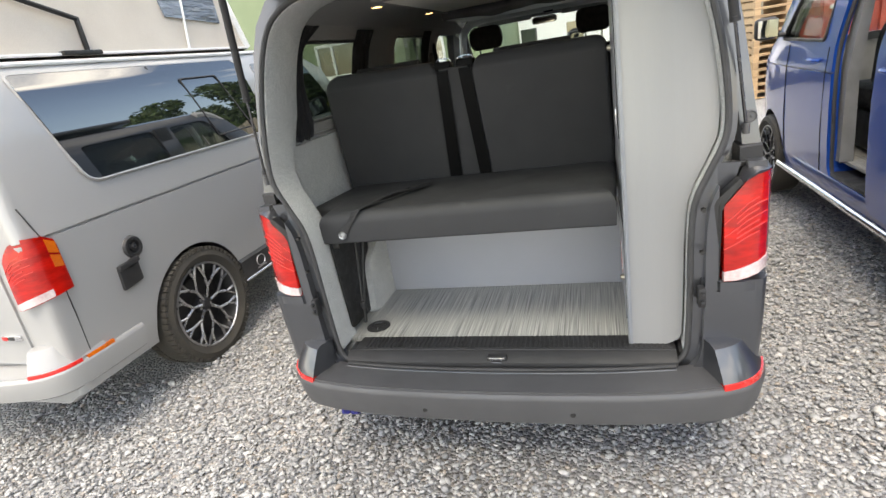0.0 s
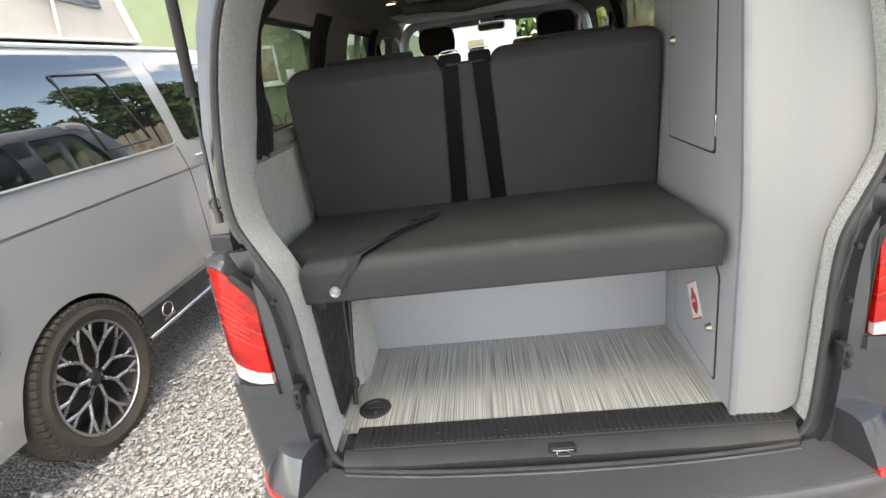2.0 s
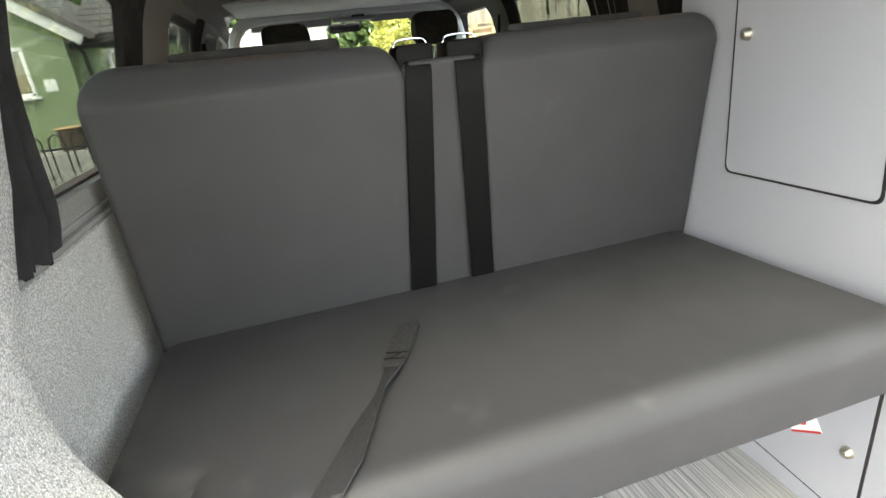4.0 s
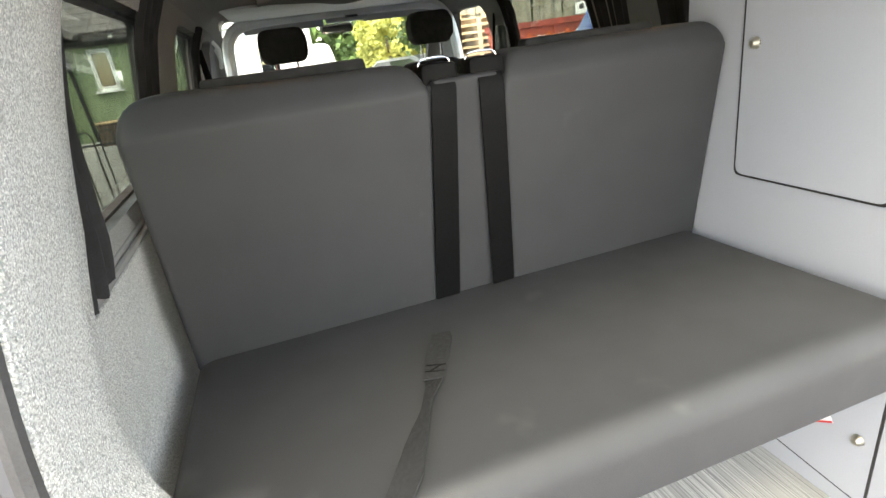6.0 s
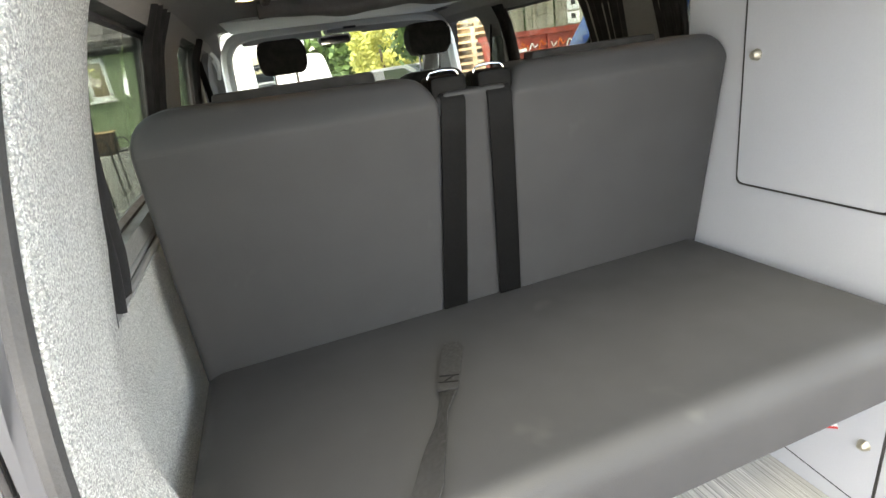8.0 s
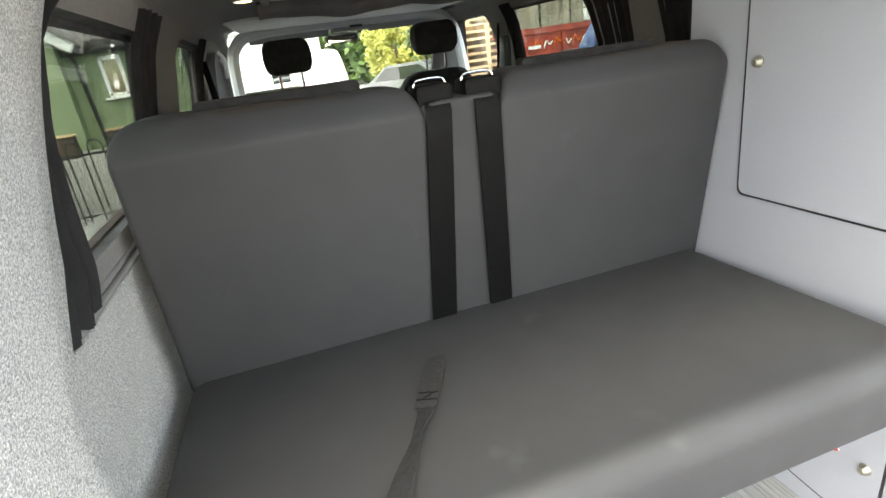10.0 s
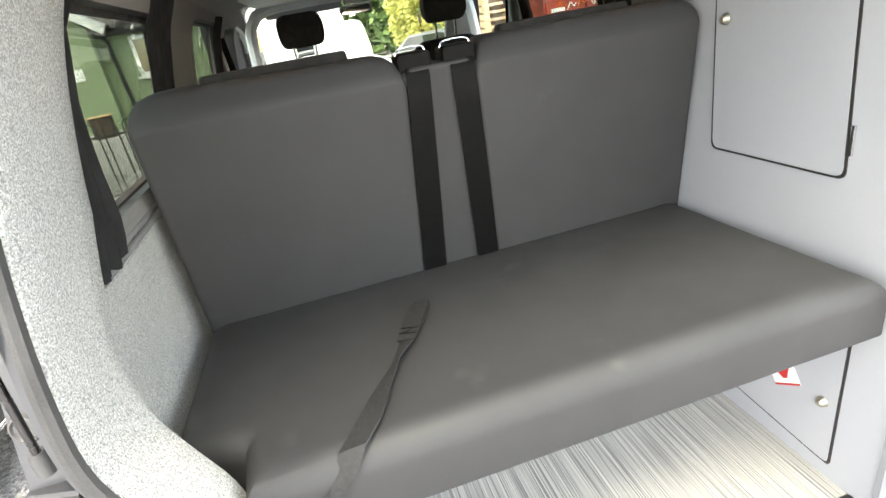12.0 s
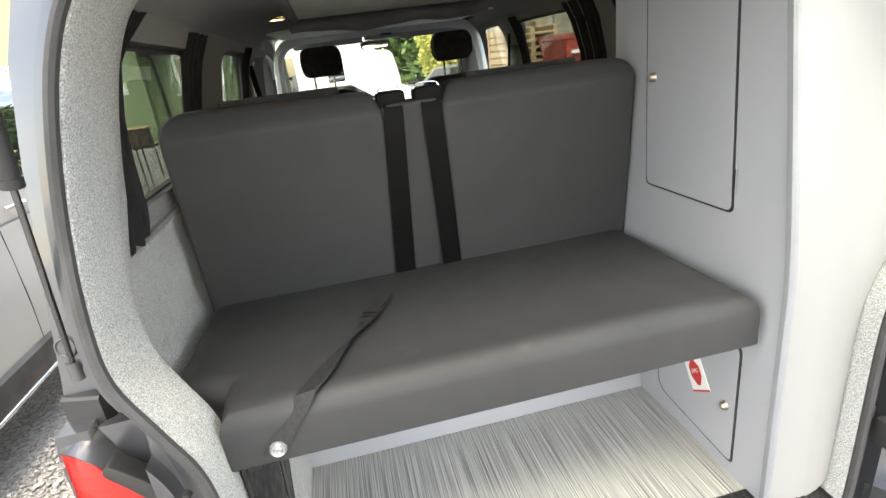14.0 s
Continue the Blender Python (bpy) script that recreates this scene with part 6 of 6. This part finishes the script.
SLAT = shared("slat", box(-0.6, 0.6, -0.05, 0.05, -0.010, 0.010), PALLET_WOOD)
pallet_stack((3.95, 10.9, 0), 15, 8)
pallet_stack((4.75, 12.1, 0), 16, -12)
for x, z in ((6.50, 2.30), (6.50, 2.02)):
    sg = solid("safety_sign", moved(box(-0.13, 0.13, -0.01, 0.01, -0.12, 0.12, 0.004), Matrix.Translation((x, 10.48, z)) @ pose(0, 0, 0, 0, 0, -32)), PAPER, "small white sign on the fence", "sign", "fence signs")
    part("symbol", box(-0.05, 0.05, -0.016, -0.008, -0.02, 0.08), BLACK_INK, sg).matrix_local = Matrix.Translation((x, 10.48, z)) @ pose(0, 0, 0, 0, 0, -32)


def leaves(name, clumps, per, size, mat, seed):
    """Many small leaves round the clump centres (x, y, z, radius), as one mesh."""
    rg = np.random.default_rng(seed)
    vs = []
    for x, y, z, r in clumps:
        d = rg.normal(size=(per, 3))
        d /= np.linalg.norm(d, axis=1)[:, None]
        c = np.array((x, y, z)) + d * (r * rg.uniform(0.35, 1.0, (per, 1)) ** 0.6) * np.array((1, 1, 0.85))
        a = rg.normal(size=(per, 3))
        b = rg.normal(size=(per, 3))
        a *= (size * rg.uniform(0.6, 1.4, (per, 1))) / np.linalg.norm(a, axis=1)[:, None]
        b *= (size * 0.6) / np.linalg.norm(b, axis=1)[:, None]
        vs.append(np.stack([c - a, c + b, c + a, c - b], 1).reshape(-1, 3))
    v = np.concatenate(vs)
    n = len(v) // 4
    me = bpy.data.meshes.new(name)
    me.from_pydata(v.tolist(), [], np.arange(n * 4).reshape(-1, 4).tolist())
    me.materials.append(mat)
    return me


def tree(x, y, h, spread, seed, label, mat=None, clumps=26, per=170, size=0.13, low=0.35):
    t = thing("tree", (x, y, 0), label, "tree", "trees")
    rg = random.Random(seed)
    limbs = [tube([(0, 0, 0), (0.05, 0.03, h * 0.3), (0.1 * rg.uniform(-1, 1), 0.1, h * 0.62)], [0.05 * h ** 0.7, 0.038 * h ** 0.7, 0.012 * h], 7)]
    cl = []
    for k in range(clumps):
        a, zz = rg.uniform(0, 6.283), rg.uniform(low, 1.0)
        rr = spread * math.sqrt(max(0.05, 1 - ((zz - 0.6) / 0.45) ** 2)) * rg.uniform(0.35, 1)
        c = (rr * math.cos(a), rr * math.sin(a), h * zz * rg.uniform(0.9, 1.03))
        cl.append((*c, spread * rg.uniform(0.26, 0.44)))
        if k % 3 == 0:
            limbs.append(tube([(0, 0, h * 0.3 * rg.uniform(0.7, 1.4)), (c[0] * 0.5, c[1] * 0.5, c[2] * 0.7), (c[0] * 0.9, c[1] * 0.9, c[2])], [0.02 * h, 0.012 * h, 0.004 * h], 5))
    part("trunk", joined(*limbs), BARK, t)
    cr = new("crown", leaves("crown", cl, per, size, mat or LEAF, seed))
    cr.parent = t
    return t


tr_rng = random.Random(11)
for i in range(14):
    tree(27 + tr_rng.uniform(-2, 4), -14 + i * 4.2, 5.2 + tr_rng.uniform(-1.4, 1.6), 2.9, 20 + i, "leafy green tree along the yard's edge", None, 20, 130, 0.24, 0.2)
for i, (x, y, h) in enumerate(((6.0, 15.0, 6.5), (9.5, 13.5, 6.0), (12.0, 19.5, 5.4), (13.5, 10.5, 6.5))):
    tree(x, y, h, 2.3, 60 + i, "leafy green tree behind the fence", None, 24, 200, 0.16, 0.3)
tree(4.4, 20.0, 3.3, 1.25, 71, "bright yellow-green bush beside the yard", LEAF_YELLOW, 30, 220, 0.10, 0.1)
tree(6.4, 21.0, 3.0, 1.1, 72, "bright yellow-green bush beside the yard", LEAF_YELLOW, 24, 200, 0.10, 0.1)
hill = []
for i in range(150):
    a = tr_rng.uniform(-14, 34)
    hill.append((a, 42 + tr_rng.uniform(-5, 5), tr_rng.uniform(0.0, 6.5) + 0.03 * abs(a), tr_rng.uniform(1.5, 3.0)))
hw = new("far_woods", leaves("far_woods", hill, 120, 0.5, LEAF, 90))
tagged(hw, "wooded hillside beyond the yard", "woods", "", "stuff")

# white cabin and cars ahead of the van
cabin = thing("site_cabin", (-1.2, 16.0, 0), "white site cabin with grey windows", "cabin")
carved("cabin_wall", box(-2.6, 2.4, 0, 3.0, 0, 2.75), [WHITE_PAINT, WHITE_PAINT], [(box(a, a + 0.5, -0.3, 0.3, 1.1, 2.2), 1) for a in (-1.6, -0.5, 0.9)], cabin)
part("cabin_roof", box(-2.75, 2.55, -0.15, 3.1, 2.75, 2.9, 0.03), WHITE_PAINT, cabin)
for a in (-1.6, -0.5, 0.9):
    part("pane", box(a, a + 0.5, 0.05, 0.08, 1.1, 2.2), DARK_GLASS, cabin)


def small_car(at, turn, label, paint):
    c = thing("car", Matrix.Translation(at) @ pose(0, 0, 0, 0, 0, turn), label, "car", "parked cars")
    prof = [(-2.0, 0.35), (2.0, 0.35), (2.08, 0.6), (2.0, 0.85), (1.15, 0.98), (0.5, 1.42), (-0.9, 1.46), (-1.75, 1.05), (-2.05, 0.95), (-2.08, 0.6)]
    b = prism(rounded(prof, 0.12, 4), "x", -0.86, 0.86, 0.10, 3)
    for v in b.verts:
        if v.co.z > 1.0:
            v.co.x *= 1 - 0.28 * (v.co.z - 1.0)
    part("body", b, paint, c)
    for s in (1, -1):
        part("side_glass", prism(rounded([(0.95, 1.0), (0.45, 1.36), (-0.85, 1.38), (-1.45, 1.03)], 0.05, 3), "x", s * 0.80, s * 0.855), DARK_GLASS, c)
        for y in (1.3, -1.3):
            part("wheel", moved(lathe([(0.0, 0.09), (0.2, 0.1), (0.29, 0.09), (0.31, 0.0), (0.29, -0.09), (0.0, -0.09)], 24), Matrix.Translation((s * 0.80, y, 0.31)) @ pose(0, 0, 0, 0, 90, 0)), TYRE, c)
    part("windscreen", prism([(0.98, 1.02), (0.5, 1.40), (0.53, 1.42), (1.03, 1.03)], "x", -0.7, 0.7), DARK_GLASS, c)
    return c


small_car((-0.2, 13.0, 0), 62, "white car parked ahead", WHITE_PAINT)
small_car((3.9, 16.0, 0), 35, "silver car parked ahead", SILVER)
for at, turn in (((1.6, 16.5, 0), 62), ((0.2, 19.0, 0), 75)):
    wv = thing("delivery_van", Matrix.Translation(at) @ pose(0, 0, 0, 0, 0, turn), "white panel van parked across the yard", "van", "white vans")
    carved("body", outer_shell(), [WHITE_PAINT, PLASTIC], arches(axles=(0.95, 3.95)), wv)
    for s in (1, -1):
        part("door_window", on_side(rounded([(2.5, 1.40), (3.62, 1.40), (3.2, 1.92), (2.5, 1.94)], 0.06, 4), s, 0.004, 0.008), DARK_GLASS, wv)
        for y in (0.95, 3.95):
            part("wheel", moved(lathe([(0.0, 0.09), (0.2, 0.1), (0.34, 0.1), (0.37, 0.0), (0.34, -0.1), (0.0, -0.1)], 24), Matrix.Translation((s * 0.83, y, 0.372)) @ pose(0, 0, 0, 0, 90, 0)), TYRE, wv)
